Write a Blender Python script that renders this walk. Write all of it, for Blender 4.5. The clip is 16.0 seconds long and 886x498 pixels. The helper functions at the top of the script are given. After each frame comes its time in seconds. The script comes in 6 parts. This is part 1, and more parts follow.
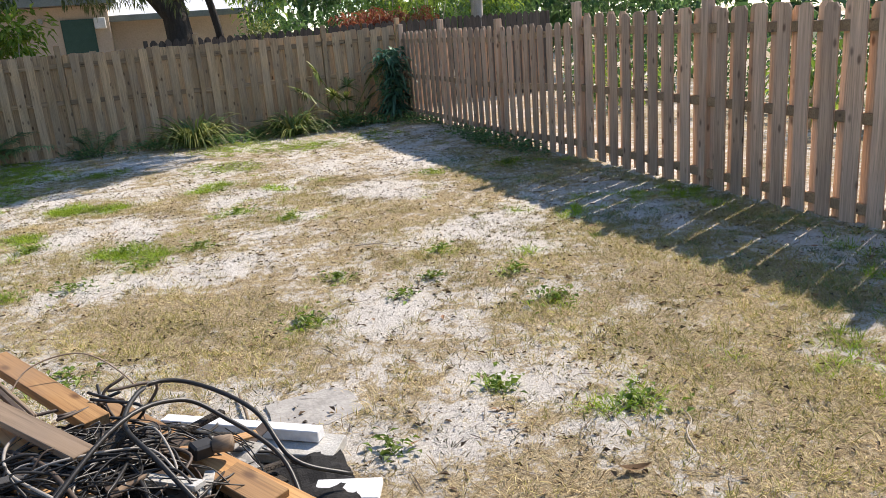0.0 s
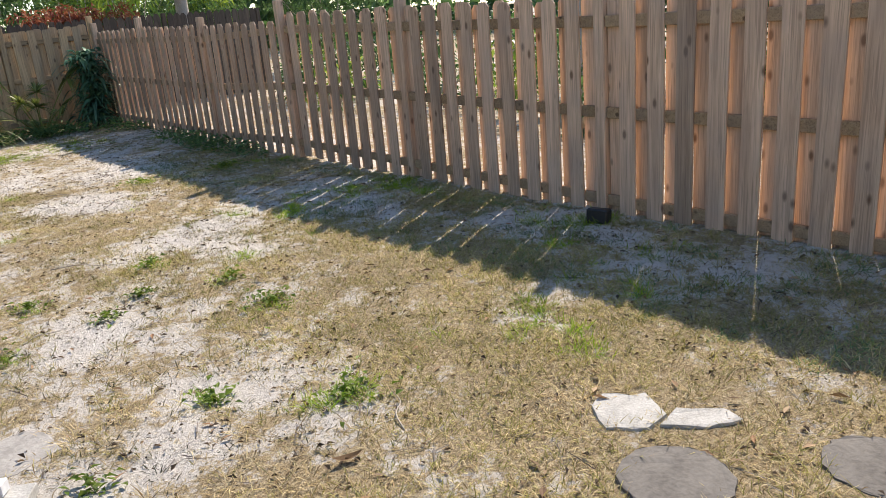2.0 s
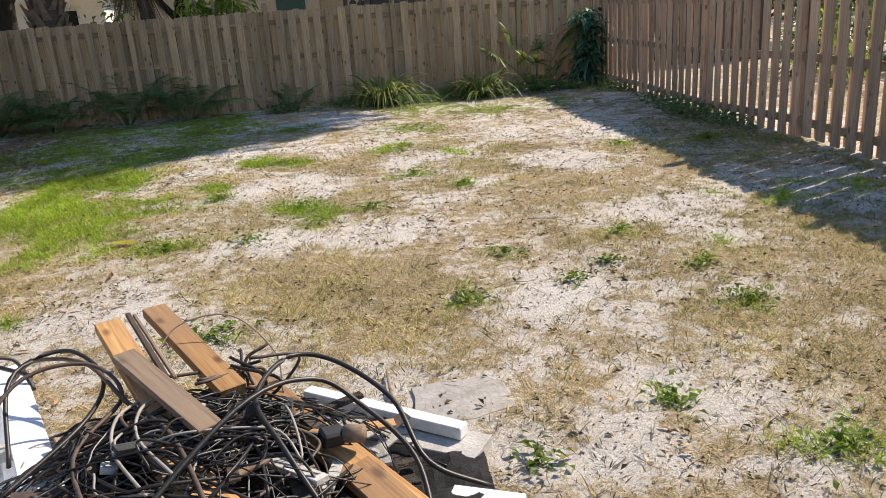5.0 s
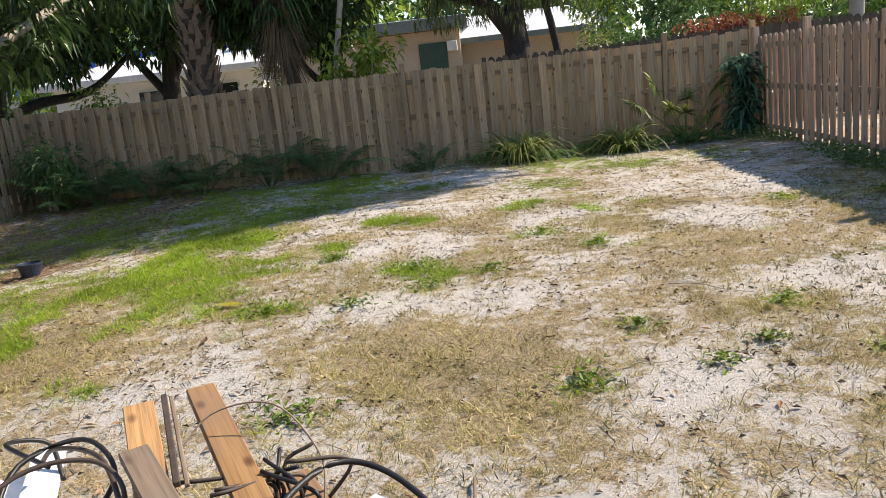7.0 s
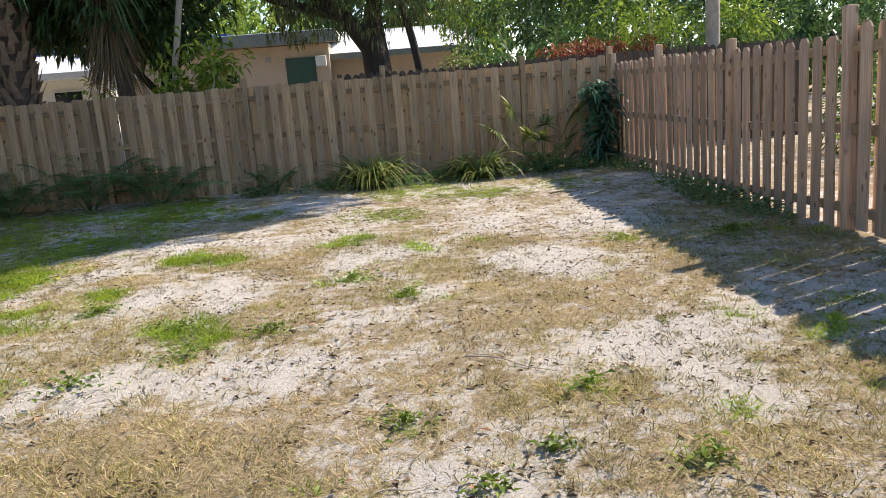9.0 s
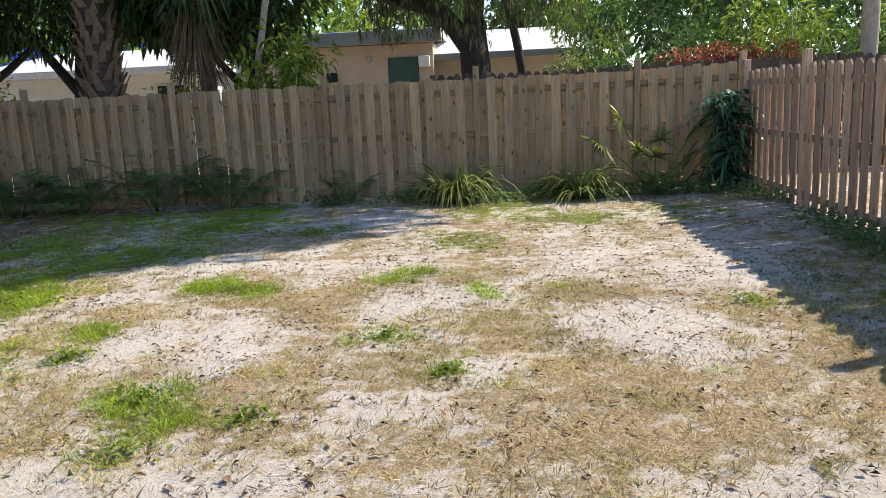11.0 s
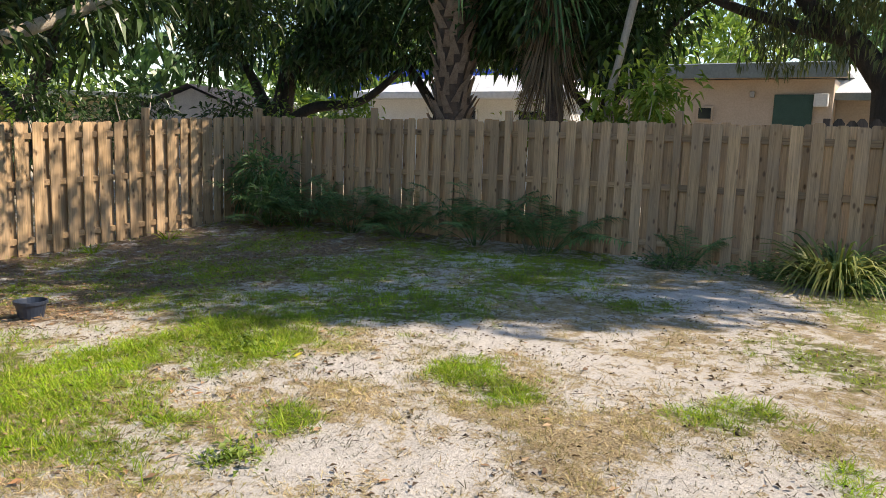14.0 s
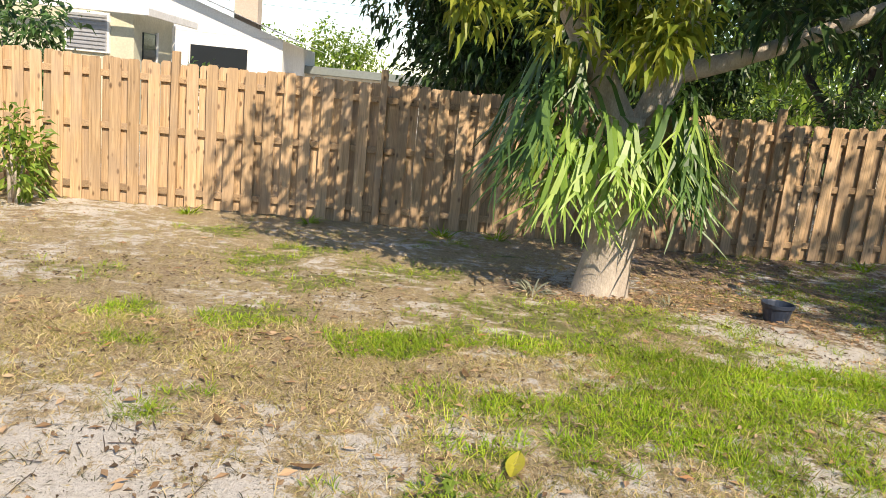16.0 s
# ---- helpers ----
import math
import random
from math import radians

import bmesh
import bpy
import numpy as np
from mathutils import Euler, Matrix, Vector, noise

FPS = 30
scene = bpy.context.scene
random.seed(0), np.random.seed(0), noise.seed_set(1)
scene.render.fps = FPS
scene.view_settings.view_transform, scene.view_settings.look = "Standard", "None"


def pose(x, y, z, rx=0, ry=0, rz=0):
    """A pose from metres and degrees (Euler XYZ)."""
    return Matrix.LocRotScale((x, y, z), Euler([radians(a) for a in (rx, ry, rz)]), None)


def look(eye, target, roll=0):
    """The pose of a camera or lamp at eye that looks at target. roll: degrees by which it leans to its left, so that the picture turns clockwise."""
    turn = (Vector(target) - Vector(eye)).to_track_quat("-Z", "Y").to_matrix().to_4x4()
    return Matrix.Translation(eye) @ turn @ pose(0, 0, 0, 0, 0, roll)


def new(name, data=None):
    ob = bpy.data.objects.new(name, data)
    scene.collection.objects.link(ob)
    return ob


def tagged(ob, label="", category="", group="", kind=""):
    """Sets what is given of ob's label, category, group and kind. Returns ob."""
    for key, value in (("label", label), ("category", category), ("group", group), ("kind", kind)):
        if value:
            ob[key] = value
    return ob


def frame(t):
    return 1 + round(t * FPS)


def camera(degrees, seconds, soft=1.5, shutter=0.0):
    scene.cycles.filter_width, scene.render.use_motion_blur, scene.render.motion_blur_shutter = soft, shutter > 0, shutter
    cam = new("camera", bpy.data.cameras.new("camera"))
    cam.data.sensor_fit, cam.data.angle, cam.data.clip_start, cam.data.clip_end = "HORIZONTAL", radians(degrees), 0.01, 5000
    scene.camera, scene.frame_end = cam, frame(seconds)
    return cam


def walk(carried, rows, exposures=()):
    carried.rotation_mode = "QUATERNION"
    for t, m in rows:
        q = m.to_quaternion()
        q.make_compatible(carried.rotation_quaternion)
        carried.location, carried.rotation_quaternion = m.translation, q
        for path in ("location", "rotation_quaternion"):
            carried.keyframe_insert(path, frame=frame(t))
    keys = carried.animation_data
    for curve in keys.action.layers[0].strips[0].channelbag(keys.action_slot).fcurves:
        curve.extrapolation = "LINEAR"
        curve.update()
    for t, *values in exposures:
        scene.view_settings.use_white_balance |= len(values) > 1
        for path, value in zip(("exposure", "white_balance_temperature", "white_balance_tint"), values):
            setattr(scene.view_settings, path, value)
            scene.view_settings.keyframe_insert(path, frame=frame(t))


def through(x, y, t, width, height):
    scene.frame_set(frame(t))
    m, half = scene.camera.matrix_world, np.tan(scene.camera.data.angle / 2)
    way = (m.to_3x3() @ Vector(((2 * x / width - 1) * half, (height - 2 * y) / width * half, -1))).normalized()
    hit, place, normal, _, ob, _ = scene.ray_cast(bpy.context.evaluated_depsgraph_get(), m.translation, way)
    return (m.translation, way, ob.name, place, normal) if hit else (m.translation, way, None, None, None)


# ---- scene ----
cam = camera(60.6, 16.0, soft=0.6)
PATH = [
    (0, (-0.869, -3.6, 1.639), (-0.229, -1.784, 1.097), -4.6),
    (0.5, (-0.793, -3.684, 1.636), (0.225, -2.066, 1.048), -5.4),
    (1, (-0.736, -3.726, 1.63), (0.458, -2.24, 1.026), -5.3),
    (1.5, (-0.704, -3.734, 1.636), (0.535, -2.285, 1.032), -4.9),
    (2, (-0.709, -3.716, 1.645), (0.499, -2.242, 1.042), -4.9),
    (2.5, (-0.717, -3.689, 1.653), (0.394, -2.139, 1.049), -5.4),
    (3, (-0.741, -3.662, 1.649), (0.191, -1.997, 1.048), -5.2),
    (3.5, (-0.737, -3.626, 1.624), (-0.047, -1.847, 1.024), -4.5),
    (4, (-0.752, -3.54, 1.592), (-0.288, -1.694, 0.979), -3.8),
    (4.5, (-0.736, -3.395, 1.592), (-0.436, -1.518, 0.972), -3.6),
    (5, (-0.719, -3.239, 1.59), (-0.547, -1.337, 0.996), -4.0),
    (5.2, (-0.71, -3.184, 1.58), (-0.596, -1.272, 1.005), -4.3),
    (7.3, (-0.456, -2.466, 1.42), (-0.662, -0.516, 1.027), -6.3),
    (7.5, (-0.43, -2.384, 1.424), (-0.611, -0.43, 1.037), -6.2),
    (8, (-0.26, -2.16, 1.41), (-0.357, -0.2, 1.026), -5.8),
    (8.5, (0.021, -1.877, 1.41), (0.055, 0.084, 1.023), -5.1),
    (8.7, (0.112, -1.76, 1.416), (0.204, 0.199, 1.022), -4.6),
    (10.8, (0.535, -0.173, 1.408), (0.385, 1.786, 1.032), -2.5),
    (11, (0.553, -0.035, 1.414), (0.362, 1.922, 1.047), -2.5),
    (11.5, (0.538, 0.344, 1.409), (0.276, 2.295, 1.059), -2.0),
    (12, (0.556, 0.672, 1.441), (0.213, 2.614, 1.107), -1.4),
    (12.5, (0.585, 1.012, 1.442), (0.132, 2.934, 1.128), -0.8),
    (13, (0.597, 1.348, 1.476), (-0.015, 3.229, 1.175), 0.1),
    (13.5, (0.548, 1.603, 1.506), (-0.268, 3.405, 1.213), 1.1),
    (14, (0.42, 1.848, 1.522), (-0.637, 3.522, 1.234), 2.0),
    (14.5, (0.283, 2.022, 1.5), (-1.081, 3.454, 1.206), 2.9),
    (15, (0.162, 2.152, 1.467), (-1.506, 3.21, 1.152), 3.9),
    (15.5, (0.12, 2.238, 1.467), (-1.761, 2.822, 1.121), 4.8),
    (16, (0.135, 2.263, 1.446), (-1.825, 2.339, 1.054), 5.7),
]
walk(cam, [(t, look(eye, target, roll)) for t, eye, target, roll in PATH], exposures=[(0, 1.25, 7350, 13), (5, 1.15, 7750, 14), (11, 1.25, 7600, 14), (16, 1.2, 8200, 13)])

# ---- world, sun, exposure ----
SUN_FROM = Vector((0.89 * 0.737, 0.45 * 0.737, 0.676)).normalized()
world = bpy.data.worlds.new("sky")
scene.world = world
world.use_nodes = True
wn = world.node_tree.nodes
sky = wn.new("ShaderNodeTexSky")
sky.sky_type = "NISHITA"
sky.sun_disc = False
sky.sun_elevation = math.asin(SUN_FROM.z)
sky.sun_rotation = math.atan2(SUN_FROM.x, SUN_FROM.y)
sky.air_density, sky.dust_density, sky.ozone_density = 1.0, 0.0, 4.0
wn["Background"].inputs["Strength"].default_value = 0.11
world.node_tree.links.new(sky.outputs[0], wn["Background"].inputs["Color"])
sun = new("sun", bpy.data.lights.new("sun", "SUN"))
sun.data.energy, sun.data.angle, sun.data.color = 3.0, radians(0.53), (1.0, 0.955, 0.89)
sun.matrix_world = look(SUN_FROM * 30, (0, 0, 0))

rnd = random.Random(7)
rng = np.random.default_rng(11)


# ---- materials ----
def mat(name, base, rough=0.8, metal=0.0):
    m = bpy.data.materials.new(name)
    m.use_nodes = True
    b = m.node_tree.nodes["Principled BSDF"]
    b.inputs["Base Color"].default_value = (*base, 1)
    b.inputs["Roughness"].default_value = rough
    b.inputs["Metallic"].default_value = metal
    return m


def node(m, kind, **ins):
    n = m.node_tree.nodes.new(kind)
    for k, v in ins.items():
        n.inputs[k.replace("_", " ")].default_value = v
    return n


def link(m, a, b):
    m.node_tree.links.new(a, b)


def ramp(m, fac, stops):
    r = m.node_tree.nodes.new("ShaderNodeValToRGB")
    while len(r.color_ramp.elements) < len(stops):
        r.color_ramp.elements.new(0.5)
    for e, (p, c) in zip(r.color_ramp.elements, stops):
        e.position, e.color = p, (*c, 1)
    link(m, fac, r.inputs[0])
    return r.outputs[0]


def mixc(m, fac, a, b, how="MIX"):
    n = m.node_tree.nodes.new("ShaderNodeMix")
    n.data_type, n.blend_type = "RGBA", how
    for sock, v in ((n.inputs[0], fac), (n.inputs[6], a), (n.inputs[7], b)):
        if hasattr(v, "links"):
            link(m, v, sock)
        elif isinstance(v, tuple):
            sock.default_value = (*v, 1)
        else:
            sock.default_value = v
    return n.outputs[2]


def bump(m, height, strength=0.3, dist=0.01):
    b = node(m, "ShaderNodeBump", Strength=strength, Distance=dist)
    link(m, height, b.inputs["Height"])
    link(m, b.outputs[0], m.node_tree.nodes["Principled BSDF"].inputs["Normal"])


def bsdf(m):
    return m.node_tree.nodes["Principled BSDF"]


def wood(name, light, dark, grain=1.0, axis=2, vary=0.35, rough=0.85):
    """Sawn timber: grain along one axis, knots, and a shade of its own for each board."""
    m = mat(name, light, rough)
    tc = node(m, "ShaderNodeTexCoord")
    oi = node(m, "ShaderNodeObjectInfo")
    mp = node(m, "ShaderNodeMapping")
    s = [26 * grain] * 3
    s[axis] = 1.3 * grain
    mp.inputs["Scale"].default_value = s
    off = node(m, "ShaderNodeVectorMath")
    off.operation = "SCALE"
    off.inputs[0].default_value = (37, 61, 83)
    link(m, oi.outputs["Random"], off.inputs["Scale"])
    add = node(m, "ShaderNodeVectorMath")
    link(m, tc.outputs["Object"], add.inputs[0])
    link(m, off.outputs[0], add.inputs[1])
    link(m, add.outputs[0], mp.inputs[0])
    gr = node(m, "ShaderNodeTexNoise", Scale=1.0, Detail=5.0, Roughness=0.65, Distortion=0.6)
    link(m, mp.outputs[0], gr.inputs[0])
    col = ramp(m, gr.outputs[0], [(0.3, dark), (0.5, tuple((a + b) / 2 for a, b in zip(light, dark))), (0.68, light)])
    mk = node(m, "ShaderNodeMapping")
    ks = [9.0] * 3
    ks[axis] = 4.2
    mk.inputs["Scale"].default_value = ks
    link(m, add.outputs[0], mk.inputs[0])
    mf = node(m, "ShaderNodeMapping")
    fsc = [95 * grain] * 3
    fsc[axis] = 2.2 * grain
    mf.inputs["Scale"].default_value = fsc
    link(m, add.outputs[0], mf.inputs[0])
    fg = node(m, "ShaderNodeTexNoise", Scale=1.0, Detail=3.0, Roughness=0.6, Distortion=0.3)
    link(m, mf.outputs[0], fg.inputs[0])
    col = mixc(m, ramp(m, fg.outputs[0], [(0.36, (0.6, 0.6, 0.6)), (0.5, (0, 0, 0))]), col, tuple(0.6 * c for c in dark))
    kn = node(m, "ShaderNodeTexVoronoi", Scale=1.0)
    link(m, mk.outputs[0], kn.inputs[0])
    kf = ramp(m, kn.outputs[0], [(0.09, (1, 1, 1)), (0.2, (0, 0, 0))])
    kd = mixc(m, 0.9, col, (0.30 * dark[0], 0.24 * dark[1], 0.2 * dark[2]), "MIX")
    col = mixc(m, kf, col, kd)
    st = node(m, "ShaderNodeTexNoise", Scale=2.3, Detail=3.0)
    link(m, add.outputs[0], st.inputs[0])
    grey = mixc(m, ramp(m, st.outputs[0], [(0.4, (0, 0, 0)), (0.7, (0.45, 0.45, 0.45))]), col, tuple(0.5 * (sum(dark) / 3 + c) for c in dark))
    tone = node(m, "ShaderNodeMapRange")
    tone.inputs["To Min"].default_value, tone.inputs["To Max"].default_value = 1 - vary, 1 + vary * 0.6
    link(m, oi.outputs["Random"], tone.inputs[0])
    hsv = node(m, "ShaderNodeHueSaturation")
    link(m, tone.outputs[0], hsv.inputs["Value"])
    link(m, grey, hsv.inputs["Color"])
    link(m, hsv.outputs[0], bsdf(m).inputs["Base Color"])
    bump(m, gr.outputs[0], 0.35, 0.004)
    return m


def leafy(name, stops, rough=0.5, through=0.3):
    """Leaves: each with its own green, some light passing through."""
    m = mat(name, stops[0], rough)
    g = node(m, "ShaderNodeNewGeometry")
    n = len(stops)
    col = ramp(m, g.outputs["Random Per Island"], [(i / max(1, n - 1), c) for i, c in enumerate(stops)])
    tc = node(m, "ShaderNodeTexCoord")
    nz = node(m, "ShaderNodeTexNoise", Scale=1.4, Detail=2.0)
    link(m, tc.outputs["Object"], nz.inputs[0])
    hsv = node(m, "ShaderNodeHueSaturation")
    mr = node(m, "ShaderNodeMapRange")
    mr.inputs["From Min"].default_value, mr.inputs["From Max"].default_value = 0.3, 0.7
    mr.inputs["To Min"].default_value, mr.inputs["To Max"].default_value = 0.7, 1.25
    link(m, nz.outputs[0], mr.inputs[0])
    link(m, mr.outputs[0], hsv.inputs["Value"])
    link(m, col, hsv.inputs["Color"])
    b = bsdf(m)
    link(m, hsv.outputs[0], b.inputs["Base Color"])
    tr = node(m, "ShaderNodeBsdfTranslucent")
    link(m, hsv.outputs[0], tr.inputs[0])
    mx = node(m, "ShaderNodeMixShader", Fac=through)
    link(m, b.outputs[0], mx.inputs[1])
    link(m, tr.outputs[0], mx.inputs[2])
    link(m, mx.outputs[0], m.node_tree.nodes["Material Output"].inputs[0])
    return m


def mottled(name, a, b, scale=6.0, rough=0.9, relief=0.3, dist=0.01, metal=0.0, detail=6.0, stretch=(1, 1, 1)):
    m = mat(name, a, rough, metal)
    tc = node(m, "ShaderNodeTexCoord")
    mp = node(m, "ShaderNodeMapping")
    mp.inputs["Scale"].default_value = stretch
    link(m, tc.outputs["Object"], mp.inputs[0])
    n1 = node(m, "ShaderNodeTexNoise", Scale=scale, Detail=detail, Roughness=0.65)
    n2 = node(m, "ShaderNodeTexNoise", Scale=scale * 7, Detail=4.0)
    link(m, mp.outputs[0], n1.inputs[0])
    link(m, mp.outputs[0], n2.inputs[0])
    c = ramp(m, n1.outputs[0], [(0.32, a), (0.68, b)])
    c = mixc(m, 0.25, c, ramp(m, n2.outputs[0], [(0.35, tuple(0.6 * v for v in a)), (0.65, b)]))
    link(m, c, bsdf(m).inputs["Base Color"])
    bump(m, n1.outputs[0] if scale > 20 else n2.outputs[0], relief, dist)
    return m


def ground_material():
    m = mat("sandy_soil_and_thin_turf", (0.5, 0.45, 0.38), 0.95)
    tc = node(m, "ShaderNodeTexCoord")
    at = node(m, "ShaderNodeAttribute")
    at.attribute_name = "cover"
    sep = node(m, "ShaderNodeSeparateColor")
    link(m, at.outputs["Color"], sep.inputs[0])
    fine = node(m, "ShaderNodeTexNoise", Scale=38.0, Detail=7.0, Roughness=0.8)
    mid = node(m, "ShaderNodeTexNoise", Scale=9.0, Detail=6.0, Roughness=0.7)
    for n in (fine, mid):
        link(m, tc.outputs["Object"], n.inputs[0])
    grit = node(m, "ShaderNodeTexNoise", Scale=120.0, Detail=4.0, Roughness=0.7)
    link(m, tc.outputs["Object"], grit.inputs[0])
    sand = ramp(m, mid.outputs[0], [(0.3, (0.50, 0.45, 0.39)), (0.48, (0.67, 0.625, 0.565)), (0.68, (0.80, 0.765, 0.715))])
    sand = mixc(m, 0.5, sand, ramp(m, fine.outputs[0], [(0.33, (0.15, 0.12, 0.09)), (0.43, (0.56, 0.51, 0.45)), (0.6, (0.82, 0.79, 0.74))]))
    sand = mixc(m, ramp(m, grit.outputs[0], [(0.34, (0.8, 0.8, 0.8)), (0.43, (0, 0, 0))]), sand, (0.17, 0.13, 0.10))
    straw = ramp(m, fine.outputs[0], [(0.34, (0.10, 0.07, 0.037)), (0.48, (0.37, 0.275, 0.15)), (0.66, (0.64, 0.54, 0.37))])
    straw = mixc(m, ramp(m, grit.outputs[0], [(0.38, (0.8, 0.8, 0.8)), (0.48, (0, 0, 0))]), straw, (0.085, 0.062, 0.03))
    turf = ramp(m, fine.outputs[0], [(0.36, (0.05, 0.06, 0.016)), (0.5, (0.14, 0.15, 0.04)), (0.66, (0.36, 0.31, 0.14))])
    litter = ramp(m, fine.outputs[0], [(0.35, (0.07, 0.045, 0.028)), (0.5, (0.22, 0.15, 0.095)), (0.68, (0.44, 0.35, 0.25))])

    def edged(s, lo, hi):
        """Ragged edge between covers."""
        j = node(m, "ShaderNodeMath")
        j.operation = "MULTIPLY_ADD"
        mxn = node(m, "ShaderNodeMath")
        mxn.operation = "MULTIPLY_ADD"
        link(m, mid.outputs[0], mxn.inputs[0])
        mxn.inputs[1].default_value = 1.1
        link(m, fine.outputs[0], mxn.inputs[2])
        link(m, mxn.outputs[0], j.inputs[0])
        j.inputs[1].default_value = 1.9
        link(m, s, j.inputs[2])
        mr = node(m, "ShaderNodeMapRange")
        mr.inputs["From Min"].default_value, mr.inputs["From Max"].default_value = lo, hi
        link(m, j.outputs[0], mr.inputs[0])
        return mr.outputs[0]

    c = mixc(m, edged(sep.outputs[0], 2.42, 2.6), sand, straw)
    c = mixc(m, edged(sep.outputs[1], 2.42, 2.6), c, turf)
    c = mixc(m, edged(sep.outputs[2], 2.42, 2.6), c, litter)
    link(m, c, bsdf(m).inputs["Base Color"])
    bump(m, fine.outputs[0], 0.9, 0.03)
    return m


M_GROUND = ground_material()
M_PICKET_GREY = wood("weathered_pine_greyish", (0.76, 0.545, 0.385), (0.46, 0.30, 0.20), vary=0.3)
M_PICKET_TAN = wood("weathered_pine_tan", (0.72, 0.50, 0.295), (0.44, 0.28, 0.15), vary=0.28)
M_RAIL_X = wood("pine_rail_along_x", (0.54, 0.37, 0.21), (0.33, 0.21, 0.115), axis=0)
M_RAIL_Y = wood("pine_rail_along_y", (0.54, 0.37, 0.21), (0.33, 0.21, 0.115), axis=1)
M_OLD_PICKET = wood("old_dark_fence_wood", (0.16, 0.125, 0.10), (0.07, 0.055, 0.045))
M_PLANK = wood("orange_sawn_plank", (0.62, 0.36, 0.15), (0.40, 0.20, 0.075), axis=0)
M_PLANK_GREY = wood("worn_brown_trim_board", (0.40, 0.29, 0.2), (0.25, 0.17, 0.11), axis=0)
M_CABLE = mottled("black_rubber_cable", (0.010, 0.009, 0.009), (0.026, 0.024, 0.022), 14, 0.45, 0.1)
M_CABLE_GREY = mottled("grey_sheathed_cable", (0.22, 0.2, 0.18), (0.4, 0.37, 0.33), 14, 0.55, 0.1)
M_CABLE_BROWN = mottled("dusty_brown_cable", (0.045, 0.03, 0.022), (0.11, 0.078, 0.058), 14, 0.6, 0.1)
M_WHITE = mottled("dirty_white_painted_vinyl", (0.72, 0.74, 0.76), (0.84, 0.85, 0.86), 5, 0.5, 0.1)
M_WHITE_CHALK = mottled("chalky_broken_white_board", (0.34, 0.33, 0.305), (0.55, 0.54, 0.51), 12, 0.9, 0.4)
M_SHEET = mottled("black_roofing_felt", (0.02, 0.02, 0.022), (0.045, 0.044, 0.045), 20, 0.8, 0.4)
M_SLAB = mottled("grey_concrete_paver", (0.115, 0.105, 0.095), (0.21, 0.195, 0.175), 7, 0.95, 0.4)
M_POT = mottled("dark_blue_plastic_pot", (0.02, 0.03, 0.05), (0.035, 0.05, 0.08), 6, 0.4, 0.05)
M_BLACK = mottled("black_plastic", (0.012, 0.012, 0.013), (0.025, 0.025, 0.027), 6, 0.5, 0.05)
M_BARK = mottled("rough_grey_brown_bark", (0.36, 0.305, 0.25), (0.58, 0.51, 0.43), 6, 0.95, 0.6, 0.012, stretch=(2, 2, 0.9))
M_BARK_DARK = mottled("dark_bark", (0.035, 0.028, 0.022), (0.085, 0.068, 0.055), 5, 0.95, 0.9, 0.04, stretch=(3, 3, 0.7))
M_PALM_BARK = mottled("fibrous_palm_trunk", (0.09, 0.06, 0.045), (0.22, 0.15, 0.11), 8, 0.95, 0.8, 0.03)
M_PALM_BOOT = mottled("old_palm_leaf_bases", (0.20, 0.135, 0.095), (0.44, 0.32, 0.235), 9, 0.9, 0.6, 0.02)
M_THATCH = leafy("dead_palm_thatch", [(0.10, 0.07, 0.045), (0.24, 0.17, 0.10), (0.34, 0.25, 0.16)], 0.9, 0.15)
M_MANGO = leafy("broad_dark_green_leaves", [(0.02, 0.045, 0.016), (0.045, 0.095, 0.026), (0.08, 0.15, 0.04)], 0.36, 0.3)
M_MANGO_YOUNG = leafy("yellow_green_young_leaves", [(0.16, 0.24, 0.03), (0.34, 0.36, 0.05), (0.22, 0.30, 0.045)], 0.45, 0.4)
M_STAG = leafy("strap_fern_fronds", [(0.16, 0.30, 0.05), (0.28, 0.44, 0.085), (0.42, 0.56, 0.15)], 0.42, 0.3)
# darker copy of the fern green above, with the shade put into its colour
M_STAG_SHADED = leafy("shaded_strap_fern_fronds", [(0.05, 0.12, 0.03), (0.10, 0.20, 0.05), (0.16, 0.28, 0.075)], 0.42, 0.3)
M_OAK = leafy("small_drooping_leaves", [(0.05, 0.075, 0.025), (0.11, 0.14, 0.045), (0.17, 0.19, 0.07)], 0.5, 0.35)
M_HEDGE = leafy("glossy_hedge_leaves", [(0.04, 0.09, 0.03), (0.08, 0.17, 0.05), (0.14, 0.25, 0.08)], 0.35, 0.38)
M_BRIGHT = leafy("sunlit_bright_leaves", [(0.10, 0.19, 0.025), (0.20, 0.32, 0.045), (0.34, 0.44, 0.08)], 0.42, 0.45)
M_RED = leafy("red_croton_leaves", [(0.20, 0.045, 0.03), (0.32, 0.09, 0.05), (0.42, 0.20, 0.10)], 0.5, 0.35)
M_FROND = leafy("dark_palm_fronds", [(0.07, 0.16, 0.06), (0.13, 0.26, 0.09), (0.22, 0.36, 0.12)], 0.4, 0.35)
M_CORN = leafy("blue_green_corn_plant_leaves", [(0.05, 0.15, 0.09), (0.10, 0.24, 0.14), (0.18, 0.34, 0.20)], 0.35, 0.25)
M_FROND_YELLOW = leafy("yellowing_palm_fronds", [(0.09, 0.14, 0.03), (0.19, 0.24, 0.055), (0.36, 0.36, 0.12)], 0.5, 0.3)
M_SPIKY = leafy("silver_green_spiky_leaves", [(0.14, 0.16, 0.11), (0.25, 0.27, 0.19), (0.36, 0.37, 0.28)], 0.6, 0.2)
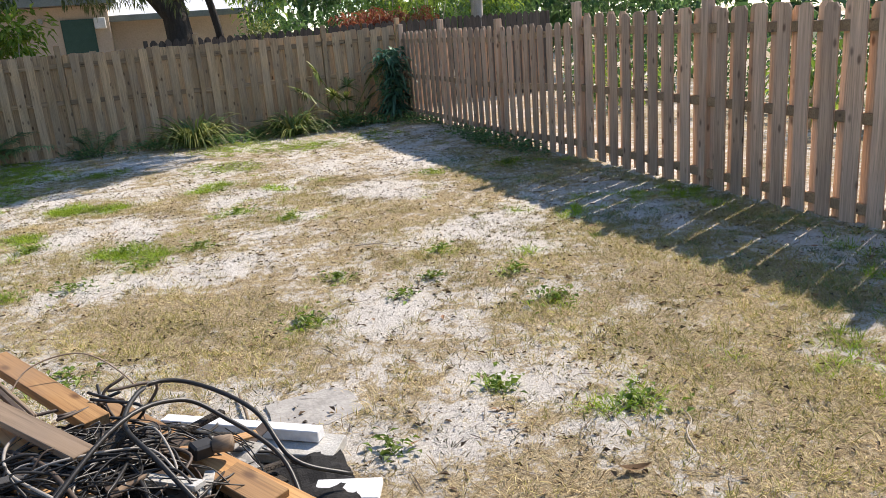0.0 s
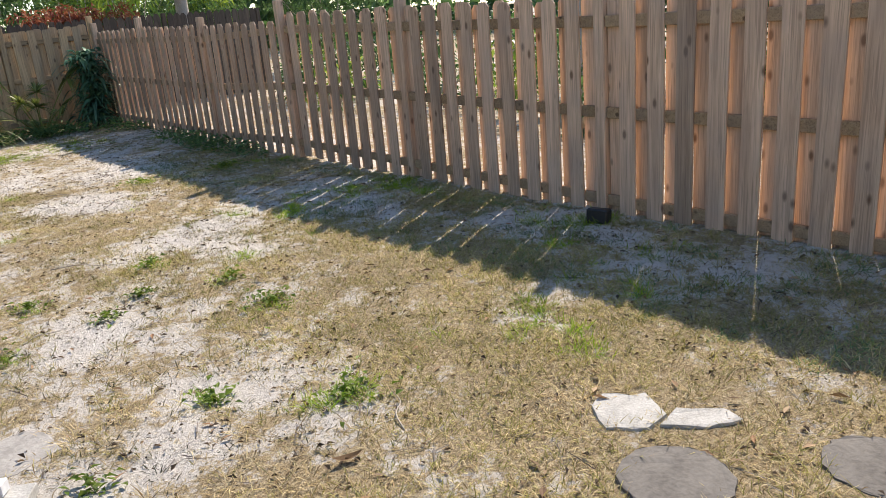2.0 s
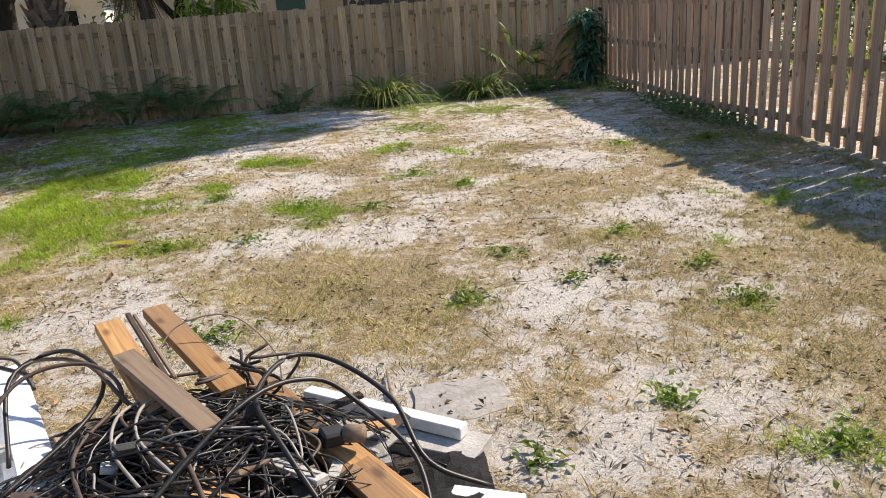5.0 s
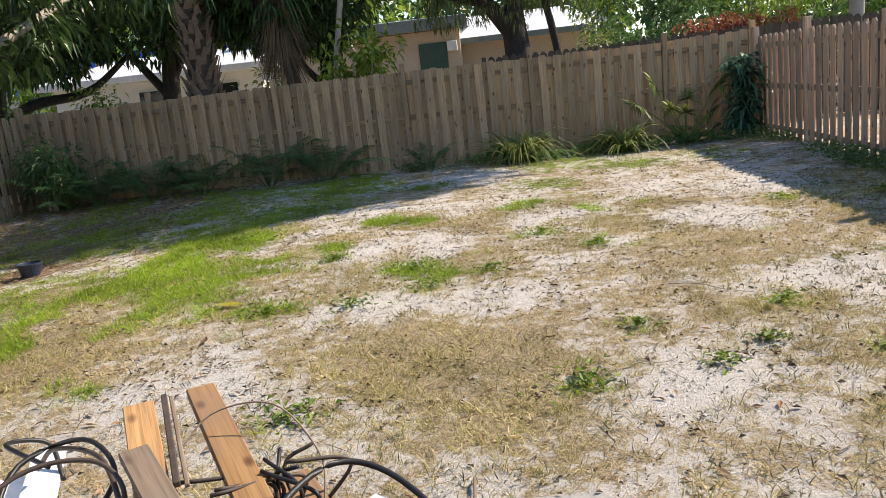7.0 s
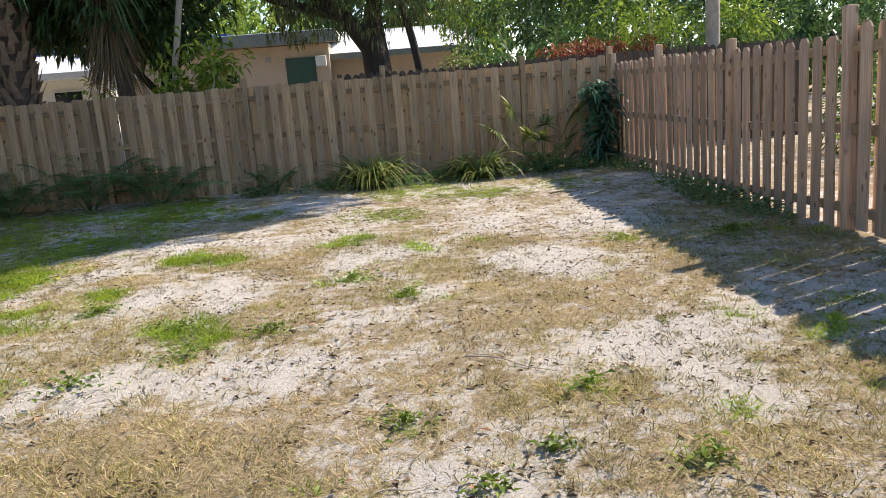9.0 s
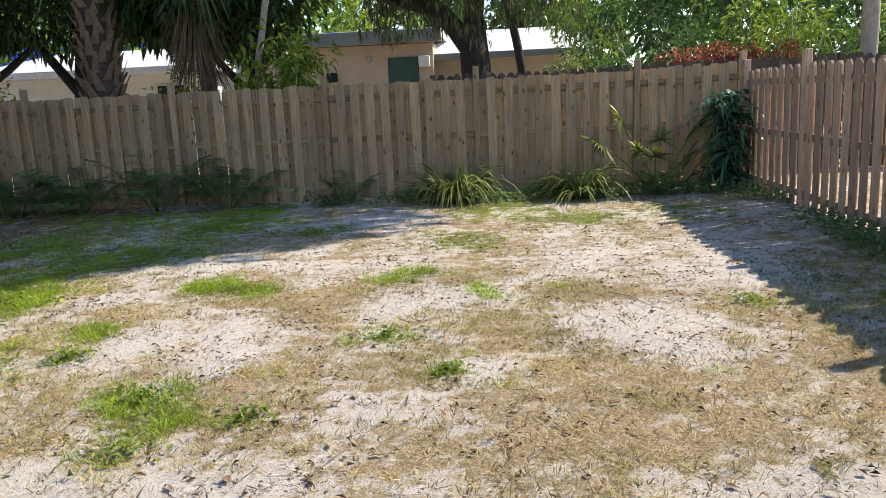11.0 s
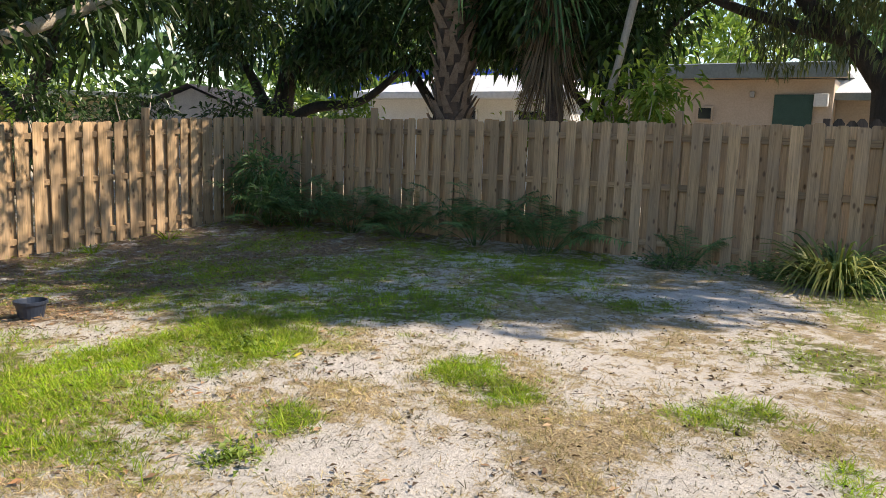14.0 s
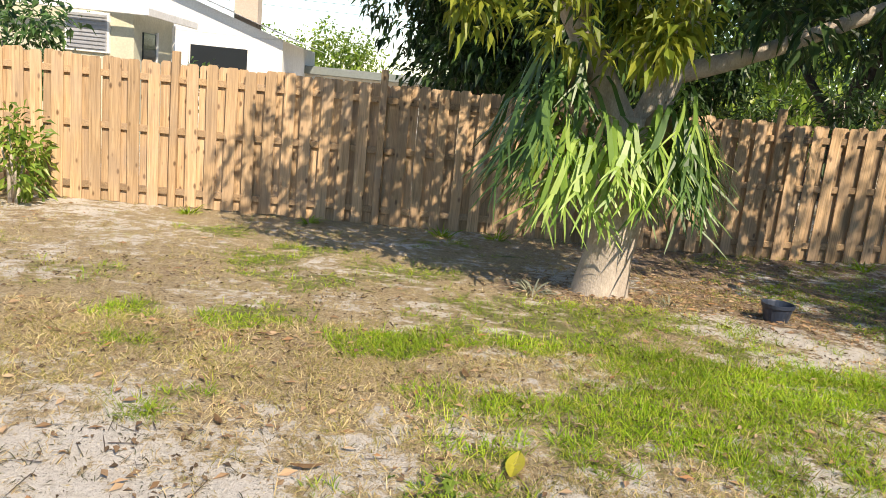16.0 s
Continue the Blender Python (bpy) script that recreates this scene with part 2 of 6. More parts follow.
M_GRASS = leafy("green_weedy_grass", [(0.13, 0.25, 0.012), (0.25, 0.43, 0.02), (0.36, 0.52, 0.03), (0.50, 0.50, 0.08)], 0.6, 0.45)
M_WEED = leafy("dull_green_weed_leaves", [(0.09, 0.16, 0.022), (0.17, 0.27, 0.035), (0.28, 0.36, 0.07)], 0.6, 0.35)
M_SPROUT = leafy("grey_green_sprouts", [(0.045, 0.045, 0.028), (0.10, 0.105, 0.055), (0.19, 0.165, 0.10)], 0.7, 0.2)
M_OLIVE = leafy("olive_thin_grass", [(0.20, 0.20, 0.045), (0.36, 0.34, 0.085), (0.50, 0.44, 0.16)], 0.7, 0.3)
M_STRAW = leafy("dry_straw_grass", [(0.26, 0.175, 0.08), (0.53, 0.39, 0.19), (0.72, 0.59, 0.35), (0.42, 0.35, 0.12)], 0.8, 0.2)
M_DEAD_LEAF = leafy("fallen_brown_leaves", [(0.14, 0.08, 0.045), (0.29, 0.18, 0.095), (0.46, 0.33, 0.21), (0.34, 0.17, 0.075)], 0.8, 0.1)
M_CRUMB = leafy("dark_leaf_crumbs", [(0.055, 0.037, 0.024), (0.15, 0.10, 0.06), (0.32, 0.22, 0.13)], 0.85, 0.05)
M_YELLOW_LEAF = leafy("yellow_fallen_leaf", [(0.72, 0.68, 0.10), (0.76, 0.70, 0.15)], 0.5, 0.2)
M_STUCCO_PINK = mottled("pinkish_beige_stucco", (0.50, 0.40, 0.31), (0.58, 0.47, 0.37), 3, 0.95, 0.3)
M_STUCCO_CREAM = mottled("pale_cream_stucco", (0.52, 0.50, 0.38), (0.60, 0.58, 0.45), 3, 0.95, 0.3)
M_STUCCO_WHITE = mottled("white_stucco", (0.70, 0.70, 0.68), (0.80, 0.80, 0.78), 3, 0.95, 0.3)
M_ROOF_WHITE = mottled("white_roof_coating", (0.66, 0.68, 0.70), (0.80, 0.82, 0.84), 1.5, 0.6, 0.1)
M_FASCIA = mottled("grey_green_fascia", (0.16, 0.19, 0.18), (0.22, 0.25, 0.24), 3, 0.6, 0.1)
M_SHUTTER = mottled("dark_green_shutter", (0.025, 0.075, 0.06), (0.04, 0.10, 0.08), 5, 0.6, 0.1)
M_TARP = mottled("blue_tarpaulin", (0.01, 0.05, 0.42), (0.02, 0.09, 0.6), 2, 0.45, 0.4, 0.03)
M_SHINGLE = mottled("dark_shingle_roof", (0.05, 0.05, 0.06), (0.10, 0.10, 0.115), 12, 0.9, 0.4)
M_GLASS = mat("dark_window_glass", (0.02, 0.025, 0.03), 0.08)
M_BLIND = mottled("grey_blinds", (0.28, 0.29, 0.31), (0.4, 0.41, 0.43), 3, 0.6, 0.1)
M_STEEL = mottled("galvanised_grey", (0.32, 0.33, 0.34), (0.5, 0.5, 0.5), 6, 0.5, 0.1, metal=0.5)
M_WIRE = mat("power_line", (0.02, 0.02, 0.02), 0.6)


# ---- mesh helpers ----
def thing(name, at=(0, 0, 0), label="", category="", group="", kind="", turn=0):
    ob = new(name)
    ob.matrix_basis = pose(*at, 0, 0, turn)
    ob.empty_display_size = 0.1
    return tagged(ob, label, category, group, kind)


def mesh_of(name, verts, faces, smooth=False):
    me = bpy.data.meshes.new(name)
    me.from_pydata(verts.tolist() if isinstance(verts, np.ndarray) else verts, [], faces.tolist() if isinstance(faces, np.ndarray) else faces)
    if smooth:
        me.polygons.foreach_set("use_smooth", [True] * len(me.polygons))
    me.update()
    return me


def part(name, source, material, parent=None, label="", m=None):
    """Links a bmesh or a mesh as one mesh object under a thing or a part."""
    if isinstance(source, bmesh.types.BMesh):
        me = bpy.data.meshes.new(name)
        source.to_mesh(me)
        source.free()
    else:
        me = source
    if material and not me.materials:
        me.materials.append(material)
    ob = new(name, me)
    if parent:
        ob.parent = parent
    if m is not None:
        ob.matrix_basis = m
    if label:
        ob["label"] = label
    return ob


def box(bm, x0, x1, y0, y1, z0, z1, bevel=0.0):
    """A block with worn edges."""
    r = bmesh.ops.create_cube(bm, size=1)
    vs = r["verts"]
    for v in vs:
        v.co = Vector(((x0 + x1) / 2 + v.co.x * (x1 - x0), (y0 + y1) / 2 + v.co.y * (y1 - y0), (z0 + z1) / 2 + v.co.z * (z1 - z0)))
    if bevel:
        es = list({e for v in vs for e in v.link_edges})
        bmesh.ops.bevel(bm, geom=es, offset=bevel, segments=1, affect="EDGES")
    return bm


def block(x0, x1, y0, y1, z0, z1, bevel=0.0):
    return box(bmesh.new(), x0, x1, y0, y1, z0, z1, bevel)


def tube_data(points, radii, sides=8, cap=True):
    pts = [Vector(p) for p in points]
    verts, faces = [], []
    ref = Vector((0.31, 0.95, 0.07)).normalized()
    for i, p in enumerate(pts):
        d = (pts[min(i + 1, len(pts) - 1)] - pts[max(i - 1, 0)]).normalized()
        u = d.cross(ref if abs(d.dot(ref)) < 0.95 else Vector((1, 0, 0))).normalized()
        w = d.cross(u)
        for k in range(sides):
            a = 2 * math.pi * k / sides
            verts.append(p + radii[i] * (math.cos(a) * u + math.sin(a) * w))
    for i in range(len(pts) - 1):
        for k in range(sides):
            a, b = i * sides + k, i * sides + (k + 1) % sides
            faces.append((a, b, b + sides, a + sides))
    if cap:
        faces.append(tuple(range(sides))[::-1])
        faces.append(tuple(range((len(pts) - 1) * sides, len(pts) * sides)))
    return [tuple(v) for v in verts], faces


def tube(name, points, radii, sides=8):
    if not isinstance(radii, (list, tuple)):
        radii = [radii] * len(points)
    v, f = tube_data(points, radii, sides)
    return mesh_of(name, v, f, True)


def tubes(name, runs, sides=6):
    verts, faces = [], []
    for points, radii in runs:
        v, f = tube_data(points, radii, sides)
        o = len(verts)
        verts += v
        faces += [tuple(i + o for i in q) for q in f]
    return mesh_of(name, verts, faces, True)


def spline(points, steps=8):
    """Catmull-Rom through the points."""
    p = [Vector(q) for q in points]
    p = [p[0] * 2 - p[1]] + p + [p[-1] * 2 - p[-2]]
    out = []
    for i in range(1, len(p) - 2):
        for s in range(steps):
            t = s / steps
            a, b, c, d = p[i - 1], p[i], p[i + 1], p[i + 2]
            out.append(0.5 * (2 * b + (c - a) * t + (2 * a - 5 * b + 4 * c - d) * t * t + (3 * b - a - 3 * c + d) * t ** 3))
    out.append(p[-2])
    return out


def unit(a):
    return a / np.maximum(np.linalg.norm(a, axis=1, keepdims=True), 1e-6)


def leaves_mesh(name, base, along, length, width, fold=0.25, droop=0.2):
    """Folded pointed leaves, four triangles each."""
    n = len(base)
    along = unit(along)
    side = unit(np.cross(along, np.array([0.13, 0.21, 1.0]) + rng.normal(0, 0.35, (n, 3))))
    up = np.cross(side, along)
    L, W = length[:, None], width[:, None]
    mid = base + along * L * 0.45
    tip = base + along * L - np.array([0, 0, 1.0]) * L * droop
    V = np.empty((n, 5, 3))
    V[:, 0], V[:, 1], V[:, 2], V[:, 3] = base, mid - side * W / 2 + up * W * fold, tip, mid + side * W / 2 + up * W * fold
    V[:, 4] = mid - np.array([0, 0, 1.0]) * L * droop * 0.15
    i = np.arange(n)[:, None] * 5
    F = np.concatenate([i + np.array([[0, 4, 1]]), i + np.array([[1, 4, 2]]), i + np.array([[0, 3, 4]]), i + np.array([[3, 2, 4]])])
    return mesh_of(name, V.reshape(-1, 3), F)


def straps_mesh(name, base, along, length, width, sag, segs=4, taper=True):
    """Arching straps: grass blades, fronds, long leaves."""
    n = len(base)
    along = unit(along)
    side = unit(np.cross(along, np.array([0.0, 0.0, 1.0]) + rng.normal(0, 0.25, (n, 3))))
    V = np.empty((n, 2 * segs + 1, 3))
    for k in range(segs + 1):
        t = k / segs
        p = base + along * length[:, None] * t
        p = p - np.array([0, 0, 1.0]) * (sag * length)[:, None] * t * t
        w = width[:, None] / 2 * ((1 - t) ** 0.6 if taper else 1.0) * (0.55 + 0.9 * min(t * 2.5, 0.5))
        if k < segs:
            V[:, 2 * k], V[:, 2 * k + 1] = p - side * w, p + side * w
        else:
            V[:, 2 * segs] = p
    i = np.arange(n)[:, None] * (2 * segs + 1)
    Q = [i + np.array([[2 * k, 2 * k + 1, 2 * k + 3, 2 * k + 2]]) for k in range(segs - 1)]
    T = i + np.array([[2 * segs - 2, 2 * segs - 1, 2 * segs]])
    faces = [f for q in Q for f in q.tolist()] + T.tolist()
    return mesh_of(name, V.reshape(-1, 3), faces)


def ball_points(n, squash=(1, 1, 1), inner=0.35):
    d = unit(rng.normal(0, 1, (n, 3)))
    r = (inner ** 3 + (1 - inner ** 3) * rng.random(n)) ** (1 / 3)
    return d * r[:, None] * np.array(squash), d


def crown_mesh(name, clumps, per, size, slim=0.3, droop=0.35, hang=0.0):
    """A crown: leaves scattered through many clumps."""
    B, A = [], []
    for c, r in clumps:
        k = max(8, int(per * r * r))
        p, d = ball_points(k)
        B.append(np.array(c) + p * r)
        A.append(d + rng.normal(0, 0.5, (k, 3)) - np.array([0, 0, hang]))
    B, A = np.concatenate(B), np.concatenate(A)
    L = size * rng.uniform(0.6, 1.3, len(B))
    return leaves_mesh(name, B, A, L, L * slim * rng.uniform(0.8, 1.2, len(B)), droop=droop)


def scatter_clumps(centre, radii, n, r0, r1, seed):
    q = random.Random(seed)
    out = []
    while len(out) < n:
        v = [q.uniform(-1, 1) for _ in range(3)]
        s = sum(a * a for a in v)
        if 0.12 < s < 1:
            out.append((tuple(c + a * r for c, a, r in zip(centre, v, radii)), q.uniform(r0, r1)))
    return out


def smooth01(t):
    t = np.clip(t, 0.0, 1.0)
    return t * t * (3 - 2 * t)


# ---- ground ----
def lie(x, y):
    """The height of the ground."""
    z = -0.30 * smooth01((-2.6 - x) / 7.0) * smooth01((13.2 - y) / 6.5)
    z += 0.05 * smooth01((x - 1.0) / 3.0) * smooth01((y - 5.0) / 6.0)
    return z


def field(x, y, f, seed):
    """Smooth gradient noise over the plan, about -1 to 1, f waves to the metre."""
    u, v = np.asarray(x) * f + seed * 17.31, np.asarray(y) * f + seed * 9.73
    i, j = np.floor(u), np.floor(v)

    def corner(a, b):
        h = np.sin(a * 127.1 + b * 311.7 + seed * 74.7) * 43758.5453
        ang = 6.28318 * (h - np.floor(h))
        return np.cos(ang) * (u - a) + np.sin(ang) * (v - b)
    p, q = smooth01(u - i), smooth01(v - j)
    low = corner(i, j) * (1 - p) + corner(i + 1, j) * p
    high = corner(i, j + 1) * (1 - p) + corner(i + 1, j + 1) * p
    return 1.5 * (low * (1 - q) + high * q)


def rough_lie(x, y):
    """The height with hollows, scuffs and footmarks."""
    return lie(x, y) + 0.016 * field(x, y, 0.9, 1) + 0.008 * field(x, y, 3.7, 2) + 0.007 * field(x, y, 8.0, 3)


GREEN = [(-0.44, 6.3, 0.38), (-1.99, 6.05, 0.36), (-0.14, 7.97, 0.75), (1.37, 9.4, 1.0), (-2.86, 9.46, 0.8), (-3.35, 7.4, 0.8), (-4.58, 7.04, 0.7),
         (-5.1, 8.57, 0.8), (-0.28, 4.53, 0.22), (-2.21, 4.19, 0.24), (-1.36, 3.5, 0.3), (0.18, 3.85, 0.13), (-3.59, 5.58, 0.65), (2.5, 9.4, 0.8),
         (-4.09, 3.94, 0.95), (-2.82, 4.02, 0.55), (-2.32, 4.7, 0.22), (-1.6, 5.8, 0.3), (-3.3, 3.46, 0.75), (-4.2, 4.7, 0.8), (0.3, 10.2, 1.0), (-1.8, 9.0, 0.6), (-4.27, 5.1, 0.6), (-4.31, 5.92, 0.6), (-3.28, 5.09, 0.4), (-3.73, 7.09, 0.75), (-3.67, 9.8, 0.9), (-4.5, 4.7, 0.7), (0.8, 10.6, 0.8)]
GREEN_LEFT = [(-5.6, 4.07, 0.5), (-5.4, 4.71, 0.55), (-5.35, 2.8, 0.6), (-5.84, 3.26, 0.55), (-4.67, 3.21, 0.65), (-6.7, 2.1, 0.7), (-6.9, 1.0, 0.6), (-4.2, 2.2, 0.4),
              (-6.6, 2.2, 0.7), (-2.93, 2.63, 0.27), (-2.9, 1.15, 0.2), (-3.21, 1.26, 0.14), (-4.6, 0.55, 0.35), (-4.7, 1.2, 0.4), (-5.4, 3.3, 0.9),
              (-6.0, 1.4, 0.6), (-5.4, -0.4, 0.5), (-3.54, 4.3, 0.7), (-1.2, 3.2, 0.3), (-3.3, 2.7, 0.5), (-4.6, 2.6, 0.7), (-5.6, 6.6, 0.8), (-6.6, 8.0, 0.9), (-7.6, 1.2, 0.5), (-8.2, 0.0, 0.5)]
GREEN_NEAR = [(-0.25, 0.84, 0.25), (-0.2, -0.88, 0.14), (0.43, -0.55, 0.17), (1.24, 0.41, 0.28), (0.14, 1.6, 0.16), (0.73, 1.22, 0.15), (1.28, 0.99, 0.15), (-1.7, 2.5, 0.26),
              (-1.63, 0.63, 0.3), (1.02, 1.8, 0.14), (2.14, 5.25, 0.26), (0.45, 0.95, 0.14), (-1.15, 2.9, 0.22), (-0.75, 3.25, 0.18), (-2.3, 2.5, 0.3), (0.9, -1.0, 0.25), (3.2, 5.2, 0.35)]
SAND = [(-2.5, 5.85, 0.55), (-1.27, 4.39, 0.55), (1.18, 6.9, 0.75), (1.45, 4.75, 0.6), (-0.78, 2.5, 0.5), (0.07, 0.66, 0.35), (0.62, -0.4, 0.5), (0.81, -0.8, 0.4),
        (-1.51, 2.35, 0.4), (-2.61, 0.89, 0.45), (1.31, 2.26, 0.45), (1.65, 1.8, 0.4), (0.02, 5.5, 0.5), (-0.35, 5.25, 0.4), (-1.4, 4.91, 0.4), (-0.15, 3.44, 0.45),
        (-1.9, 4.5, 0.4), (0.35, 3.9, 0.3), (-1.68, 6.75, 0.5), (0.1, -0.79, 0.4), (2.9, 1.9, 0.5), (3.2, -1.5, 0.5), (2.2, 6.3, 0.6), (-2.3, 6.7, 0.4), (-3.6, 10.6, 0.8), (-1.2, 9.9, 0.6)]
SAND_LEFT = [(-8.6, -2.2, 1.4), (-2.1, 1.0, 0.4), (3.3, 3.0, 0.6), (3.4, 0.4, 0.5)]
STRAW = [(1.8, -2.0, 1.3), (2.2, 0.2, 1.0), (1.0, -2.4, 1.0), (0.6, 3.0, 0.8), (1.3, 0.0, 0.7), (-0.7, 0.6, 0.7), (1.0, 5.6, 0.4), (0.5, 4.9, 0.55), (-1.2, 5.4, 0.45), (1.6, -1.0, 0.9), (0.2, -1.7, 0.6), (-3.9, 1.9, 0.8), (-4.4, 0.0, 0.8), (-1.2, 1.4, 0.7)]


def near_spot(x, y, spots):
    """How deep each place lies in the nearest of the spots, with a ragged rim."""
    w = 0.34 * field(x, y, 2.2, 4) + 0.34 * field(x, y, 5.5, 5) + 0.26 * field(x, y, 13.0, 6)
    best = np.zeros(np.shape(x))
    for sx, sy, r in spots:
        best = np.maximum(best, 1.3 - np.hypot(x - sx, y - sy) / r + w)
    return np.clip(best, 0.0, 1.0) * (best > 0)


def cover(x, y):
    """Shares of straw, green and leaf litter on the sand."""
    n1 = 0.55 * field(x, y, 0.9, 7) + 0.5 * field(x, y, 2.6, 8) + 0.42 * field(x, y, 6.5, 9) + 0.3 * field(x, y, 15.0, 10)
    straw = 0.53 + 0.5 * n1
    straw = straw + 0.24 * smooth01((-2.2 - x) / 1.2) * smooth01((5.0 - y) / 1.0) + 0.3 * near_spot(x, y, STRAW) - 0.34 * np.maximum(near_spot(x, y, SAND), near_spot(x, y, SAND_LEFT))
    green = np.maximum(np.maximum(near_spot(x, y, GREEN), near_spot(x, y, GREEN_LEFT)), 0.52 * near_spot(x, y, GREEN_NEAR))
    wild = 0.6 * field(x, y, 0.6, 11) + 0.5 * field(x, y, 2.4, 12) + 0.45 * field(x, y, 6.0, 13)
    verge = smooth01((x - 2.3) / 0.8) * smooth01((4.3 - x) / 0.3)
    left = smooth01((-4.2 - x) / 1.2) * smooth01((6.0 - y) / 2.0) * smooth01((y + 3.0) / 2.0)
    green = np.maximum(green * (0.62 + 0.75 * n1), 0.8 * wild - 0.2 + 0.64 * smooth01((-1.5 - x) / 2.5) * smooth01((y - 5.0) / 2.0) + 0.22 * verge + 0.14 * left)
    litter = smooth01((-3.8 - x) / 3.0) * smooth01((y - 3.4) / 2.0) * (0.95 + 0.6 * n1)
    litter = np.maximum(litter, 0.38 * smooth01((-2.2 - x) / 2) * (0.4 + n1))
    trunk = 1.25 - np.hypot(x + 6.62, y - 4.0) / 1.3
    litter = np.maximum(litter, trunk * (0.9 + 0.5 * n1)) - 0.5 * green
    inside = (x > -10.6) & (x < 4.6) & (y > -6) & (y < 12.6)
    straw, green, litter = np.where(inside, straw, 0.62 + 0.5 * n1), np.where(inside, green, np.maximum(0.0, 0.5 * wild)), np.where(inside, litter, 0.0)
    return np.clip(straw, 0, 1), np.clip(green, 0, 1), np.clip(litter, 0, 1)


def make_ground():
    def axis(lo, hi, step, far):
        a = list(np.arange(lo, hi + 1e-6, step))
        g, s = [], step
        while (g[-1] if g else 0) < far:
            s *= 1.35
            g.append((g[-1] if g else 0) + s)
        return [a[0] - v for v in reversed(g)] + a + [a[-1] + v for v in g]
    xs, ys = axis(-10.6, 4.8, 0.06, 1500), axis(-6.0, 12.6, 0.06, 1500)
    nx = len(xs)
    gx, gy = (v.ravel() for v in np.meshgrid(xs, ys))
    verts = np.stack([gx, gy, rough_lie(gx, gy)], 1)
    faces = [(j * nx + i, j * nx + i + 1, (j + 1) * nx + i + 1, (j + 1) * nx + i) for j in range(len(ys) - 1) for i in range(nx - 1)]
    me = mesh_of("ground", verts, faces, True)
    a = me.color_attributes.new("cover", "FLOAT_COLOR", "POINT")
    buf = np.ones((len(verts), 4), dtype=np.float32)
    buf[:, :3] = np.stack(cover(gx, gy), 1)
    a.data.foreach_set("color", buf.ravel())
    g = part("ground", me, M_GROUND)
    tagged(g, "sandy back yard with patchy dry and green grass", "ground", kind="structure")
    return g


make_ground()


# ---- fences ----
def picket_meshes(h, w=0.137, t=0.017, ear=0.02, count=5, seed=1):
    """Dog-eared boards, each slightly bowed."""
    q = random.Random(seed)
    out = []
    for _ in range(count):
        bow, tw, hh, ww = q.uniform(-0.006, 0.006), q.uniform(-0.004, 0.004), h + q.uniform(-0.012, 0.012), w + q.uniform(-0.004, 0.003)
        prof = [(-ww / 2, 0), (ww / 2, 0), (ww / 2, hh * 0.5), (ww / 2, hh - ear * 1.3), (ww / 2 - ear, hh), (-ww / 2 + ear, hh), (-ww / 2, hh - ear * 1.3), (-ww / 2, hh * 0.5)]
        verts = []
        for s in (-1, 1):
            for x, z in prof:
                b = bow * math.sin(math.pi * z / hh)
                verts.append((x + b, s * t / 2 + b * 0.6 + tw * (z / hh) * (x / ww), z))
        n = len(prof)
        faces = [(0, 1, 2, 7), (7, 2, 3, 6), (6, 3, 4, 5), (n, n + 7, n + 2, n + 1), (n + 7, n + 6, n + 3, n + 2), (n + 6, n + 5, n + 4, n + 3)]
        faces += [(k, k + n, (k + 1) % n + n, (k + 1) % n) for k in range(n)]
        out.append(mesh_of("picket", verts, faces))
    return out


